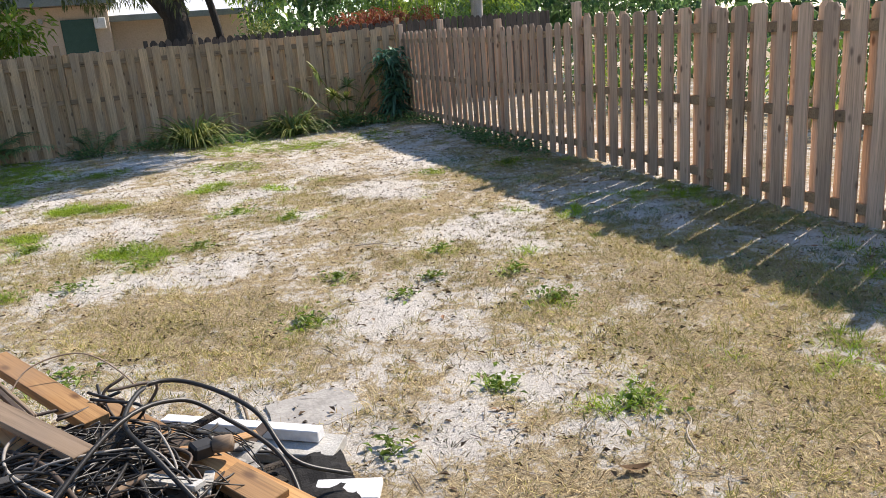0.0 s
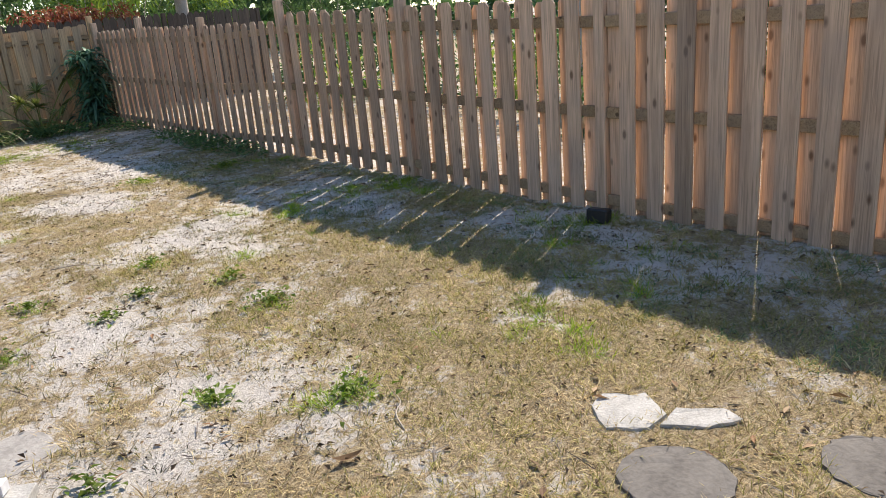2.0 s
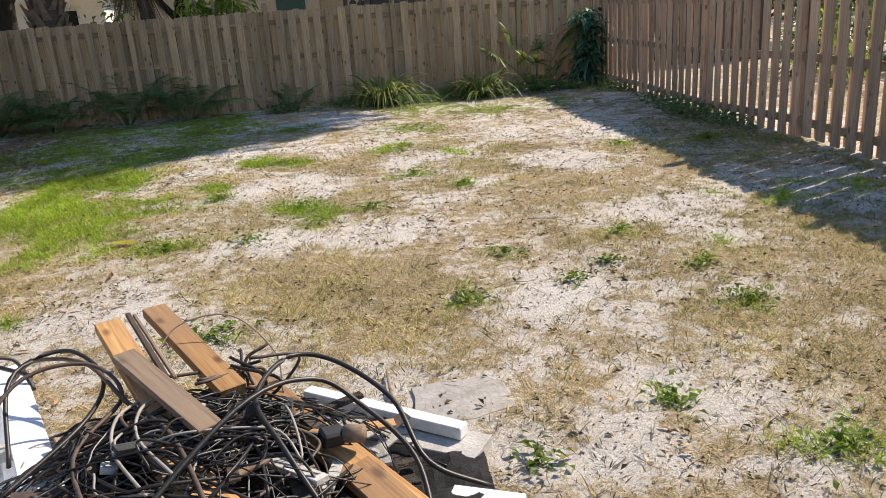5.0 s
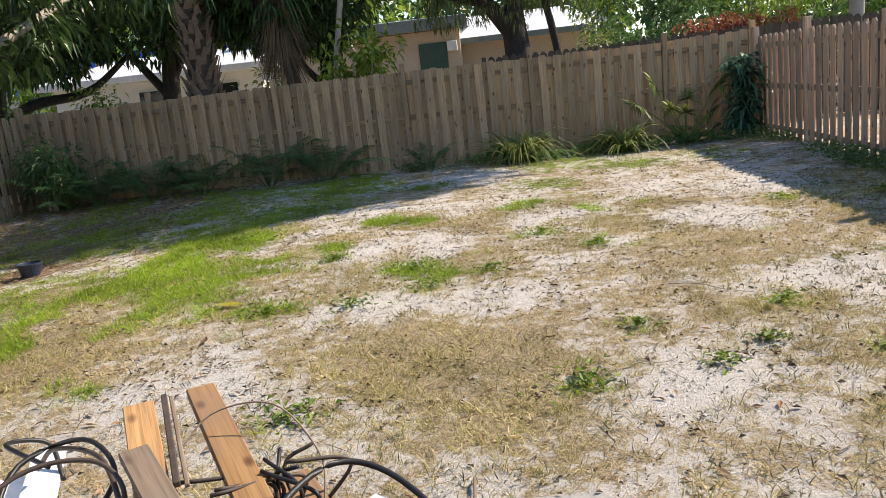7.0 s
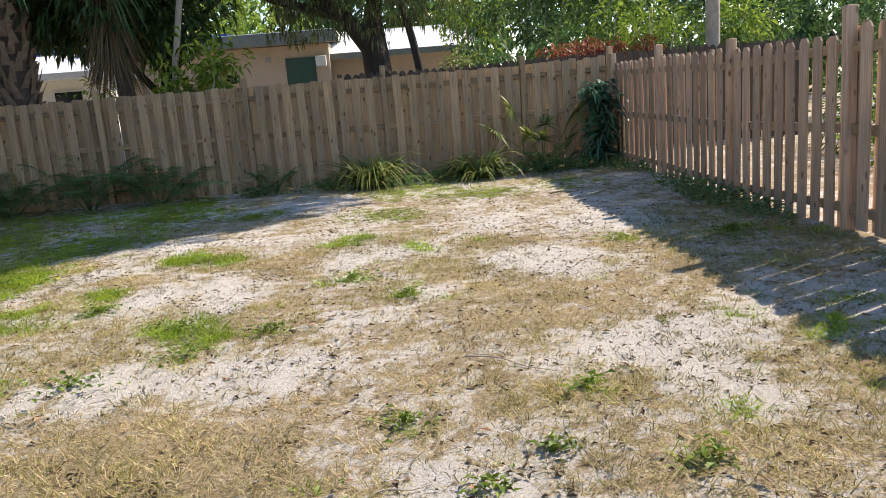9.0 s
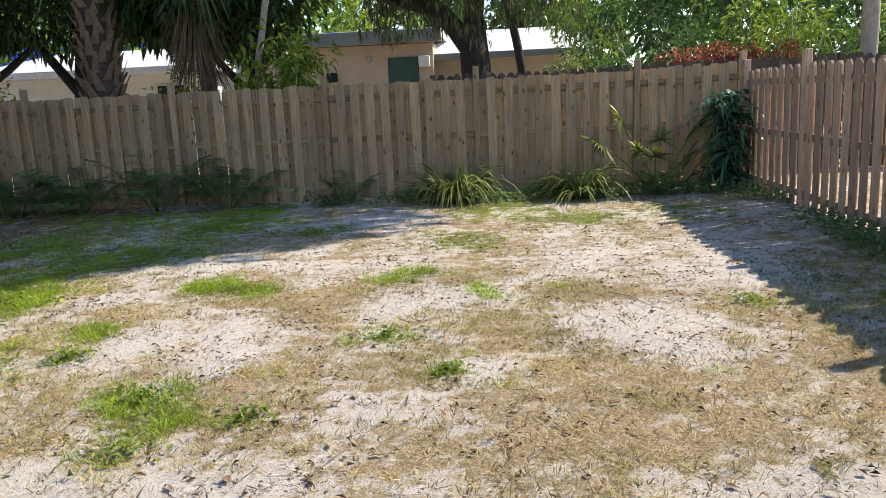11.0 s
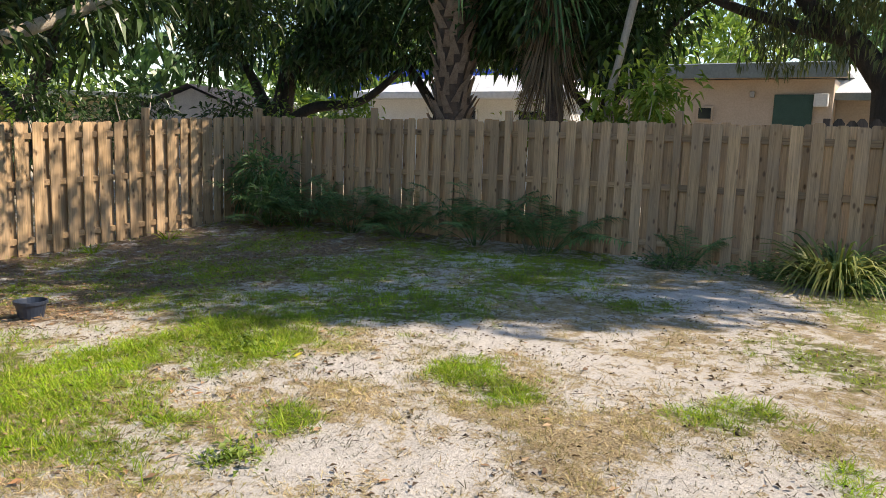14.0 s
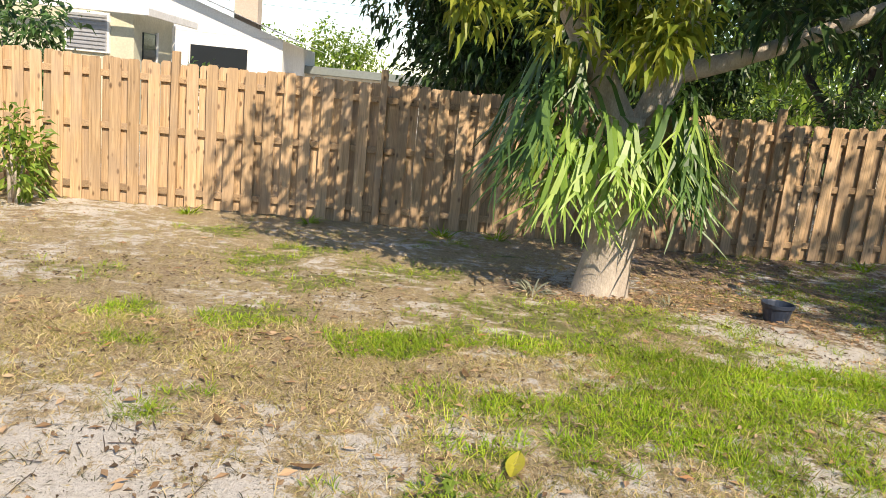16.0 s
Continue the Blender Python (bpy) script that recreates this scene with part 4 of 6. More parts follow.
opening(h, -5.35, -5.0, 2.35, 2.65, -0.02, M_STUCCO_PINK, M_GLASS, "window")
lampw = part("wall_lamp", block(-3.98, -3.86, -0.16, 0, 2.95, 3.12, 0.02), M_STEEL, h, "small wall lamp")
part("air_vent", block(-2.35, -2.0, -0.2, 0, 2.7, 3.05, 0.02), M_STUCCO_WHITE, h)
dish = thing("satellite_dish", (2.55, 24.5, 0), "pale round satellite dish on the house corner", "satellite dish")
bm = bmesh.new()
bmesh.ops.create_uvsphere(bm, u_segments=20, v_segments=10, radius=0.55)
bmesh.ops.delete(bm, geom=[v for v in bm.verts if v.co.z > -0.33], context="VERTS")
for v in bm.verts:
    v.co.z += 0.55
bmesh.ops.solidify(bm, geom=bm.faces[:], thickness=0.015)
part("reflector", bm, M_STUCCO_WHITE, dish, m=pose(0.25, -0.1, 3.2, 70, 0, 30))
part("mast", tube("mast", [(0.2, 0.1, 0), (0.2, 0.1, 3.2)], 0.03), M_STEEL, dish)

h = thing("white_house", (0, 22.4, 0), "white house with a low white roof behind palms", "house")
part("wall", block(-15.6, -8.4, 0, 5, -0.3, 2.75, 0.01), M_STUCCO_WHITE, h)
part("roof", block(-16.0, -8.0, -0.5, 5.3, 2.75, 2.95, 0.02), M_ROOF_WHITE, h)
bm = bmesh.new()
vs = [bm.verts.new(p) for p in ((-16, -0.5, 2.954), (-8, -0.5, 2.954), (-8, 5.3, 2.954), (-16, 5.3, 2.954), (-14.5, 2.4, 3.7), (-9.5, 2.4, 3.7))]
for f in ((0, 1, 5, 4), (1, 2, 5), (2, 3, 4, 5), (3, 0, 4), (3, 2, 1, 0)):
    bm.faces.new([vs[i] for i in f])
part("hip_roof", bm, M_ROOF_WHITE, h)
opening(h, -12.6, -11.5, 1.6, 2.4, -0.02, M_STUCCO_WHITE, M_GLASS)
opening(h, -10.0, -9.2, 1.6, 2.4, -0.02, M_STUCCO_WHITE, M_GLASS)
h = thing("tarped_house", (0, 30.5, 0), "house with a blue tarpaulin over its roof", "house")
part("wall", block(-24, -7, 0, 5, -0.3, 3.2, 0.01), M_STUCCO_WHITE, h)
bm = bmesh.new()
for i in range(13):
    for j in range(5):
        bm.verts.new((-24.3 + 17.6 * i / 12, -0.5 + 3.2 * j / 4, 3.2 + 1.6 * j / 4 + 0.05 * noise.noise(Vector((i * 0.9, j * 0.9, 2)))))
bm.verts.ensure_lookup_table()
for i in range(12):
    for j in range(4):
        bm.faces.new([bm.verts[k] for k in (i * 5 + j, i * 5 + 5 + j, i * 5 + 6 + j, i * 5 + 1 + j)])
bmesh.ops.solidify(bm, geom=bm.faces[:], thickness=0.03)
part("tarp_roof", bm, M_TARP, h, "wrinkled blue tarpaulin roof")
h = thing("beige_building", (-27, 21, 0), "long beige building behind dark trees", "house", turn=38)
part("wall", block(-6, 6, 0, 6, -0.3, 2.7, 0.01), M_STUCCO_PINK, h)
part("roof", block(-6.4, 6.4, -0.5, 6.4, 2.7, 2.9, 0.02), M_FASCIA, h)
for x in (-4, 0.2, 3.6):
    opening(h, x, x + 1.3, 1.7, 2.6, -0.02, M_STUCCO_WHITE, M_GLASS)


def gable(parent, x0, x1, y0, y1, z0, z1, material, name="roof", over=0.25):
    bm = bmesh.new()
    xm = (x0 + x1) / 2
    vs = [bm.verts.new(p) for p in ((x0 - over, y0 - over, z0), (xm, y0 - over, z1), (x1 + over, y0 - over, z0), (x0 - over, y1 + over, z0), (xm, y1 + over, z1), (x1 + over, y1 + over, z0))]
    for f in ((0, 1, 4, 3), (1, 2, 5, 4)):
        bm.faces.new([vs[i] for i in f])
    bmesh.ops.solidify(bm, geom=bm.faces[:], thickness=0.1)
    part(name, bm, material, parent)


sh = thing("garden_shed", (-19.8, 18.4, 0), "small grey shed with a dark shingle roof", "shed", turn=20)
bm = bmesh.new()
vs = [bm.verts.new(p) for p in ((-1.9, 0, -0.2), (1.9, 0, -0.2), (1.9, 0, 2.1), (0, 0, 2.85), (-1.9, 0, 2.1), (-1.9, 3, -0.2), (1.9, 3, -0.2), (1.9, 3, 2.1), (0, 3, 2.85), (-1.9, 3, 2.1))]
for f in ((0, 1, 2, 3, 4), (9, 8, 7, 6, 5), (1, 6, 7, 2), (5, 0, 4, 9)):
    bm.faces.new([vs[i] for i in f])
part("wall", bm, M_BLIND, sh)
gable(sh, -1.9, 1.9, 0, 3, 2.12, 2.98, M_SHINGLE)

# the cream house beyond the left fence
h = thing("cream_house", (-17.0, -6.6, -0.3), "pale cream house with white eaves behind the side fence", "house", turn=90)
part("wall", block(-8.0, 2.4, 0, 2.6, -0.3, 2.95, 0.01), M_STUCCO_CREAM, h)
gable(h, -8.0, 2.4, 0, 2.6, 2.95, 4.6, M_ROOF_WHITE, over=0.4)
part("fascia", block(-8.3, 2.82, -0.46, -0.4, 2.8, 2.97, 0.01), M_STUCCO_WHITE, h)
part("fascia", block(2.82, 2.87, -0.46, 3.0, 2.8, 2.97, 0.01), M_STUCCO_WHITE, h)
opening(h, 1.0, 1.85, 2.0, 2.75, -0.02, M_STUCCO_WHITE, M_BLIND, "window", 9, "white framed window with grey blinds")
dr2 = part("door", block(2.39, 2.43, 0.5, 1.3, -0.2, 2.5, 0.01), M_GLASS, h, "dark open doorway")
part("frame", block(2.40, 2.46, 1.3, 1.38, -0.2, 2.55, 0.005), M_STUCCO_WHITE, dr2)
part("downpipe", tube("downpipe", [(2.5, 2.3, -0.2), (2.5, 2.3, 2.8)], 0.04), M_STUCCO_WHITE, h)
h = thing("white_bungalow", (-25, -8.2, -0.3), "white house with a long sloping metal roof", "house", turn=90)
part("wall", block(-8, 5.7, 0, 7, -0.3, 3.0, 0.01), M_STUCCO_WHITE, h)
bm = bmesh.new()
vs = [bm.verts.new(p) for p in ((-8, 0, 3.004), (5.7, 0, 3.004), (-1.2, 0, 5.35), (-8, 0.2, 3.004), (5.7, 0.2, 3.004), (-1.2, 0.2, 5.35))]
for f in ((0, 1, 2), (5, 4, 3), (0, 3, 4, 1), (1, 4, 5, 2), (2, 5, 3, 0)):
    bm.faces.new([vs[i] for i in f])
part("gable_wall", bm, M_STUCCO_WHITE, h)
gable(h, -8.5, 6.0, -0.1, 7, 2.95, 5.5, M_ROOF_WHITE, over=0.3)
part("chimney", block(3.6, 4.4, 2, 2.7, 2.4, 4.7, 0.02), M_STUCCO_PINK, h)
part("antenna", tube("antenna", [(2.2, 1, 3.9), (2.2, 1, 5.9), (1.6, 1, 5.95)], 0.025), M_STEEL, h)
opening(h, 2.8, 4.6, 1.5, 2.6, -0.02, M_STUCCO_WHITE, M_GLASS)
h = thing("low_house", (-30, -0.5, -0.3), "low white house with a dark roof edge in the distance", "house", turn=90)
part("wall", block(-2.5, 4, 0, 6, -0.3, 2.1, 0.01), M_STUCCO_WHITE, h)
part("roof", block(-2.9, 4.4, -0.5, 6.4, 2.1, 2.4, 0.02), M_FASCIA, h)
bush("yard_tree", (-38, -3.0, 0), "sunlit green tree beyond the low house", scatter_clumps((0, 0, 2.6), (2, 4.4, 1.3), 44, 0.6, 0.9, 82), M_BRIGHT, 150, 0.25, 0.5, "tree")
bush("leafy_shrub", (-13.2, -4.6, -0.3), "leafy green shrub beside the cream house", scatter_clumps((0, 0, 2.0), (0.8, 1.1, 0.75), 30, 0.25, 0.45, 83), M_HEDGE, 260, 0.2, 0.4)
bush("leafy_shrub", (-15.5, -2.6, -0.3), "small dark shrub by the cream house door", scatter_clumps((0, 0, 1.5), (0.5, 0.6, 0.6), 12, 0.2, 0.35, 84), M_HEDGE, 300, 0.15, 0.4)
for k, z in enumerate((4.9, 5.3, 5.6)):
    wire = thing("power_line", (-38, 0, z), "thin dark overhead power line", "power line", "overhead power lines")
    part("cable", tube("cable", [(0, y, 0.012 * (y / 4) ** 2) for y in range(-24, 25, 4)], 0.009, 5), M_WIRE, wire)
# the house that the walk starts from, behind the camera
h = thing("home", (0, -7.0, 0), "plain stucco house at the near end of the yard", "house")
part("wall", block(-10, 4.4, -5, -0.2, -0.3, 2.8, 0.01), M_STUCCO_CREAM, h)
part("roof", block(-10.5, 4.9, -5.4, 0.3, 2.8, 3.0, 0.02), M_ROOF_WHITE, h)
# pale carport roof beyond the right fence
h = thing("carport", (11.5, 1.5, 0), "pale flat-roofed carport in the neighbouring yard", "carport")
part("roof", block(-2.2, 2.2, -3.5, 3.5, 2.16, 2.3, 0.02), M_ROOF_WHITE, h)
for x in (-2.0, 2.0):
    for y in (-3.2, 3.2):
        part("post", block(x - 0.05, x + 0.05, y - 0.05, y + 0.05, -0.05, 2.16, 0.005), M_STEEL, h)


# ---- the tree in the yard ----
TX, TY = -6.62, 4.0
TZ = lie(TX, TY)
t = thing("yard_tree", (TX, TY, TZ), "pale-barked mango tree hung with strap ferns in the yard", "tree")
part("trunk", tube("trunk", spline([(0.0, 0, -0.12), (0.02, 0.0, 0.12), (0.05, 0.05, 0.6), (0.02, 0.12, 1.1), (0.0, 0.15, 1.6)], 5),
     [float(np.interp(i, [0, 3, 8, 14, 20], [0.36, 0.27, 0.215, 0.23, 0.22])) for i in range(21)], 16), M_BARK, t)
for lp, r0, r1 in (([(0.0, 0.12, 1.3), (0.05, -0.3, 2.0), (0.1, -0.75, 2.7), (0.3, -1.3, 3.6)], 0.15, 0.08), ([(0.0, 0.15, 1.4), (0.05, 0.35, 2.1), (0.0, 0.55, 2.9), (-0.2, 0.9, 4.0)], 0.16, 0.08),
                   ([(0.02, 0.35, 2.0), (0.3, 1.0, 2.25), (0.6, 1.9, 2.7), (1.0, 2.9, 3.3)], 0.09, 0.04), ([(0, 0.1, 2.0), (-0.7, 0.2, 2.9), (-1.4, 0.3, 3.9)], 0.1, 0.05),
                   ([(0.1, -0.5, 2.4), (0.9, -0.6, 2.9), (1.7, -0.5, 3.5)], 0.07, 0.03)):
    sp = spline(lp, 5)
    part("limb", tube("limb", sp, [r0 + (r1 - r0) * i / (len(sp) - 1) for i in range(len(sp))], 10), M_BARK, t)
cl = scatter_clumps((0.1, 0.2, 4.2), (2.3, 2.8, 1.3), 60, 0.35, 0.6, 91) + scatter_clumps((0.2, 1.7, 2.75), (1.1, 1.5, 0.35), 16, 0.2, 0.36, 92) + scatter_clumps((0.1, -0.5, 2.9), (0.9, 1.2, 0.35), 14, 0.2, 0.36, 93) + scatter_clumps((0.3, 3.2, 3.9), (1.7, 2.0, 0.9), 40, 0.3, 0.55, 95)
part("crown", crown_mesh("crown", cl, 460, 0.19, 0.33, 0.35, 0.25), M_MANGO, t)
part("young_leaves", crown_mesh("young_leaves", scatter_clumps((0.7, -0.5, 2.45), (0.5, 1.1, 0.4), 26, 0.14, 0.24, 94), 900, 0.155, 0.36, 0.4, 0.25), M_MANGO_YOUNG, t, "yellow-green young leaves")


def antler_fronds(name, base, out, reach, drop, width, forks, segs=7):
    """Staghorn fronds: each arches out, hangs down and divides into fingers."""
    V, F = [], []

    def ribbon(pts, widths, side):
        o = len(V)
        for p, w in zip(pts, widths):
            V.append(tuple(p - side * w / 2))
            V.append(tuple(p + side * w / 2))
        F.extend((o + 2 * k, o + 2 * k + 1, o + 2 * k + 3, o + 2 * k + 2) for k in range(len(pts) - 1))

    for b, d, r, h, w, nf in zip(base, out, reach, drop, width, forks):
        side = np.array([-d[1], d[0], 0.0])
        curl = rnd.uniform(-0.38, 0.38)
        tilt = side + np.array([0, 0, 1.0]) * rnd.uniform(-0.35, 0.35)

        def at(t):
            return b + d * r * (1 - (1 - min(t, 1)) ** 2.0) + side * curl * t * t + np.array([0, 0, 1.0]) * (0.95 * r * math.sin(min(1, t * 1.6) * math.pi) * 0.5 - h * t ** 1.6)
        ts = np.linspace(0, 0.66, segs)
        ribbon([at(t) for t in ts], [w * (0.45 + 0.75 * t / 0.66) for t in ts], tilt)
        root, ahead = at(0.66), at(0.78) - at(0.6)
        ahead = ahead / np.linalg.norm(ahead)
        for k in range(nf):
            spread = (k - (nf - 1) / 2) * rnd.uniform(0.6, 1.0) + rnd.gauss(0, 0.2)
            le = 0.08 + h * rnd.uniform(0.18, 0.4)
            way = ahead + side * spread + d * rnd.uniform(0.0, 0.5)
            ribbon([root + way * le * u - np.array([0, 0, 1.0]) * le * 0.28 * u * u for u in (0, 0.35, 0.7, 1.0)], [w * 0.62, w * 0.55, w * 0.42, w * 0.08], tilt)
    return mesh_of(name, V, F)


def strap_fern(name, at, label, n, length, material, facing=0.0, arc=3.14, reach=0.3):
    """A staghorn-like cluster: papery shields, with forked fronds hanging from them."""
    f = thing(name, at, label, "fern", "ferns on the yard tree")
    a = facing + rng.uniform(-arc, arc, n)
    out = np.stack([np.cos(a), np.sin(a), np.zeros(n)], 1)
    base = out * rng.uniform(0.02, 0.14, n)[:, None] + np.stack([np.zeros(n), np.zeros(n), rng.uniform(-0.24, 0.22, n)], 1)
    part("foliage", antler_fronds("foliage", base, out, reach * rng.uniform(0.45, 1.25, n), length * rng.uniform(0.35, 1.0, n), rng.uniform(0.036, 0.053, n), rng.integers(2, 4, n)), material, f)
    for k in range(5):
        bm = bmesh.new()
        bmesh.ops.create_icosphere(bm, subdivisions=2, radius=0.1)
        for v in bm.verts:
            v.co *= 1 + 0.35 * noise.noise(v.co * 14 + Vector((k, 0, 0)))
            v.co.x *= 0.35
        b = facing + (k - 2) * 0.6
        part("root_shield", bm, M_THATCH, f, "brown papery shield", m=pose(0.1 * math.cos(b), 0.1 * math.sin(b), 0.05 - 0.05 * (k % 3), 0, -20, math.degrees(b)))
    return f


TOWARDS = -0.25
# side, rear and upper ferns take the green that has shade coloured in
for x, y, z, n, L, m, face, arc, rch, lab in (
        (0.22, -0.42, 1.28, 54, 0.55, M_STAG, TOWARDS - 0.5, 1.2, 0.42, "light green staghorn fern hanging on the trunk"),
        (0.3, -0.05, 1.24, 48, 0.42, M_STAG, TOWARDS, 1.3, 0.38, "light green staghorn fern hanging on the trunk"),
        (0.1, -0.6, 1.5, 50, 0.58, M_STAG_SHADED, TOWARDS - 1.2, 1.2, 0.52, "staghorn fern on the shaded side, shade put into its darker green"),
        (0.12, 0.34, 1.36, 56, 0.6, M_STAG_SHADED, TOWARDS + 0.9, 1.0, 0.46, "staghorn fern beside the trunk, coloured in the darker shaded green"),
        (-0.28, 0.1, 1.45, 30, 0.7, M_STAG_SHADED, TOWARDS + 3.1, 1.2, 0.4, "staghorn fern behind the trunk, coloured in the darker shaded green"),
        (0.1, -0.5, 1.9, 30, 0.5, M_STAG_SHADED, TOWARDS - 0.6, 1.5, 0.42, "staghorn fern on the upper trunk, coloured in the darker shaded green"),
        (0.24, 0.28, 1.56, 26, 0.42, M_STAG, TOWARDS + 0.5, 1.2, 0.36, "small light staghorn fern on the trunk")):
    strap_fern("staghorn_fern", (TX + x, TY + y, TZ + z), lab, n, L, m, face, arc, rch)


# ---- plants in the yard ----
def tuft_plant(name, at, label, n, length, width, material, sag=(0.3, 1.0), rise=(0.3, 1.6), spread=0.08, category="plant"):
    z = lie(at[0], at[1])
    p = thing(name, (at[0], at[1], z), label, category)
    a = rng.uniform(0, 6.28, n)
    base = np.stack([spread * np.cos(a) * rng.random(n), spread * np.sin(a) * rng.random(n), np.full(n, -0.02)], 1)
    along = np.stack([np.cos(a), np.sin(a), rng.uniform(*rise, n)], 1)
    part("leaves", straps_mesh("leaves", base, along, length * rng.uniform(0.6, 1.2, n), width * rng.uniform(0.7, 1.2, n), rng.uniform(*sag, n), 5), material, p)
    return p


def palm_clump(name, at, label, fronds, length, material, leaflet=0.2, rise=(0.7, 2.6), leaflets=26, width=0.017):
    """A young feather palm: arching stalks with rows of leaflets."""
    z = lie(at[0], at[1])
    p = thing(name, (at[0], at[1], z), label, "palm")
    for k in range(fronds):
        B, A, L = [], [], []
        a, el, le = rnd.uniform(0, 6.28), rnd.uniform(*rise), length * rnd.uniform(0.7, 1.15)
        d = Vector((math.cos(a), math.sin(a), el)).normalized()
        side = Vector((-math.sin(a), math.cos(a), 0))
        pts = [Vector((0.06 * math.cos(a), 0.06 * math.sin(a), -0.03)) + d * le * s - Vector((0, 0, 1)) * le * 0.42 * s * s for s in (0, 0.2, 0.4, 0.6, 0.8, 1.0)]
        if at[1] > 11:
            for v in pts:
                v.y = min(v.y, 11.88 - at[1])
        for j in range(leaflets):
            s = 0.25 + 0.75 * j / leaflets
            i = min(4, int(s * 5))
            c = pts[i].lerp(pts[i + 1], s * 5 - i)
            for sg in (-1, 1):
                B.append(tuple(c))
                A.append(tuple(side * sg + d * 0.7 + Vector((rnd.gauss(0, 0.15), rnd.gauss(0, 0.15), -0.2 + rnd.gauss(0, 0.15)))))
                L.append(leaflet * (1.15 - 0.6 * s) * rnd.uniform(0.8, 1.2))
        L = np.array(L)
        fr = part("frond", straps_mesh("frond", np.array(B), np.array(A), L, np.full(len(L), width), np.full(len(L), 0.4), 2), material, p)
        part("stalk", tube("stalk", pts, [0.007, 0.006, 0.005, 0.004, 0.003, 0.002], 5), material, fr)
    return p


def fan_leaf_plant(name, at, label, leaves, material):
    z = lie(at[0], at[1])
    p = thing(name, (at[0], at[1], z), label, "palm")
    for a, el, le, r in leaves:
        d = Vector((math.cos(a), math.sin(a) * 0.5, el)).normalized()
        c = d * le
        pts = [(0, 0, -0.03), tuple(d * le * 0.5 + Vector((0, 0, 0.05))), tuple(c)]
        part("stalk", tube("stalk", spline(pts, 4), 0.009, 6), material, p)
        n = 26
        t = np.linspace(-2.0, 2.0, n)
        u, w = np.array(d), np.array(Vector((0, 0, 1)).cross(d).normalized())
        along = np.cos(t)[:, None] * u + np.sin(t)[:, None] * w
        part("fan_leaf", straps_mesh("fan_leaf", np.repeat(np.array(c)[None], n, 0), along, np.full(n, r) * rng.uniform(0.85, 1.1, n), np.full(n, 0.045), np.full(n, 0.35), 4), material, p)
    return p


# along the back fence, from the right corner
dr = thing("corn_plant", (3.66, 11.45, lie(3.66, 11.45)), "dark green corn plant with drooping leaves in the corner", "plant")
for k in range(5):
    part("stem", tube("stem", [(0.06 * k - 0.1, 0.05 * (k % 2), -0.05), (0.08 * k - 0.15, 0.04, 0.6), (0.1 * k - 0.2, 0.05, 1.2)], [0.025, 0.022, 0.018]), M_BARK, dr)
n = 760
a = rng.uniform(0, 6.28, n)
base = np.stack([rng.normal(0, 0.13, n), rng.normal(0, 0.1, n), rng.uniform(0.12, 1.38, n)], 1)
part("leaves", straps_mesh("leaves", base, np.stack([np.cos(a), 0.7 * np.sin(a), rng.uniform(0.0, 1.0, n)], 1), rng.uniform(0.22, 0.42, n), rng.uniform(0.05, 0.085, n), rng.uniform(0.5, 1.2, n), 5), M_CORN, dr)
fan_leaf_plant("fan_palm_seedling", (2.65, 11.45), "young fan palm with yellowish fan leaves", [(0.2, 1.5, 1.15, 0.45), (2.6, 1.9, 1.2, 0.42), (3.3, 0.9, 1.1, 0.45), (1.3, 2.4, 0.8, 0.3), (4.6, 1.2, 0.6, 0.32), (5.6, 1.0, 0.65, 0.34), (4.0, 1.6, 0.7, 0.32)], M_FROND_YELLOW)
palm_clump("areca_palm", (2.75, 11.5), "small dark palm at the foot of the back fence", 10, 0.9, M_FROND)
tuft_plant("spider_lily", (1.5, 11.3), "arching green and yellow strap-leaved clump", 220, 1.4, 0.036, M_FROND_YELLOW, (0.55, 0.95), (0.6, 2.6), 0.18)
palm_clump("areca_palm", (1.5, 11.42), "dark palm clump at the foot of the back fence", 12, 0.85, M_FROND)
tuft_plant("spider_lily", (-0.32, 11.3), "arching green and yellow strap-leaved clump", 280, 1.6, 0.038, M_FROND_YELLOW, (0.55, 0.95), (0.6, 2.8), 0.2)
palm_clump("areca_palm", (-0.2, 11.42), "dark palm clump at the foot of the back fence", 12, 0.9, M_FROND)
tuft_plant("yucca", (-2.2, 11.35), "spiky silver-green yucca by the back fence", 60, 0.55, 0.022, M_SPIKY, (0.2, 0.7), (0.4, 2.0), 0.08)
palm_clump("areca_palm", (-2.05, 11.55), "thin dark palm by the back fence", 10, 1.1, M_FROND)
for x, y, nf, le in ((-3.95, 11.45, 17, 1.5), (-5.1, 11.5, 15, 1.75), (-6.4, 11.45, 16, 1.55), (-7.4, 11.4, 17, 1.6), (-8.4, 11.35, 17, 1.6)):
    palm_clump("areca_palm", (x, y), "young dark green feather palm by the back fence", nf + 1, le, M_FROND, 0.34, leaflets=30, width=0.024)
tuft_plant("yucca", (-4.1, 11.2), "spiky silver-green yucca beside a young palm", 46, 0.5, 0.02, M_SPIKY, (0.2, 0.8), (0.3, 1.6), 0.08)
bush("corner_shrub", (-9.3, 11.25, lie(-9.3, 11.25)), "dark leafy shrub in the shady fence corner", scatter_clumps((0, 0, 0.75), (0.55, 0.45, 0.65), 20, 0.18, 0.3, 101), M_FROND, 700, 0.17, 0.25)
palm_clump("areca_palm", (-9.0, 11.2), "feathery palm in the shady fence corner", 20, 1.7, M_FROND, 0.32, leaflets=30, width=0.026)
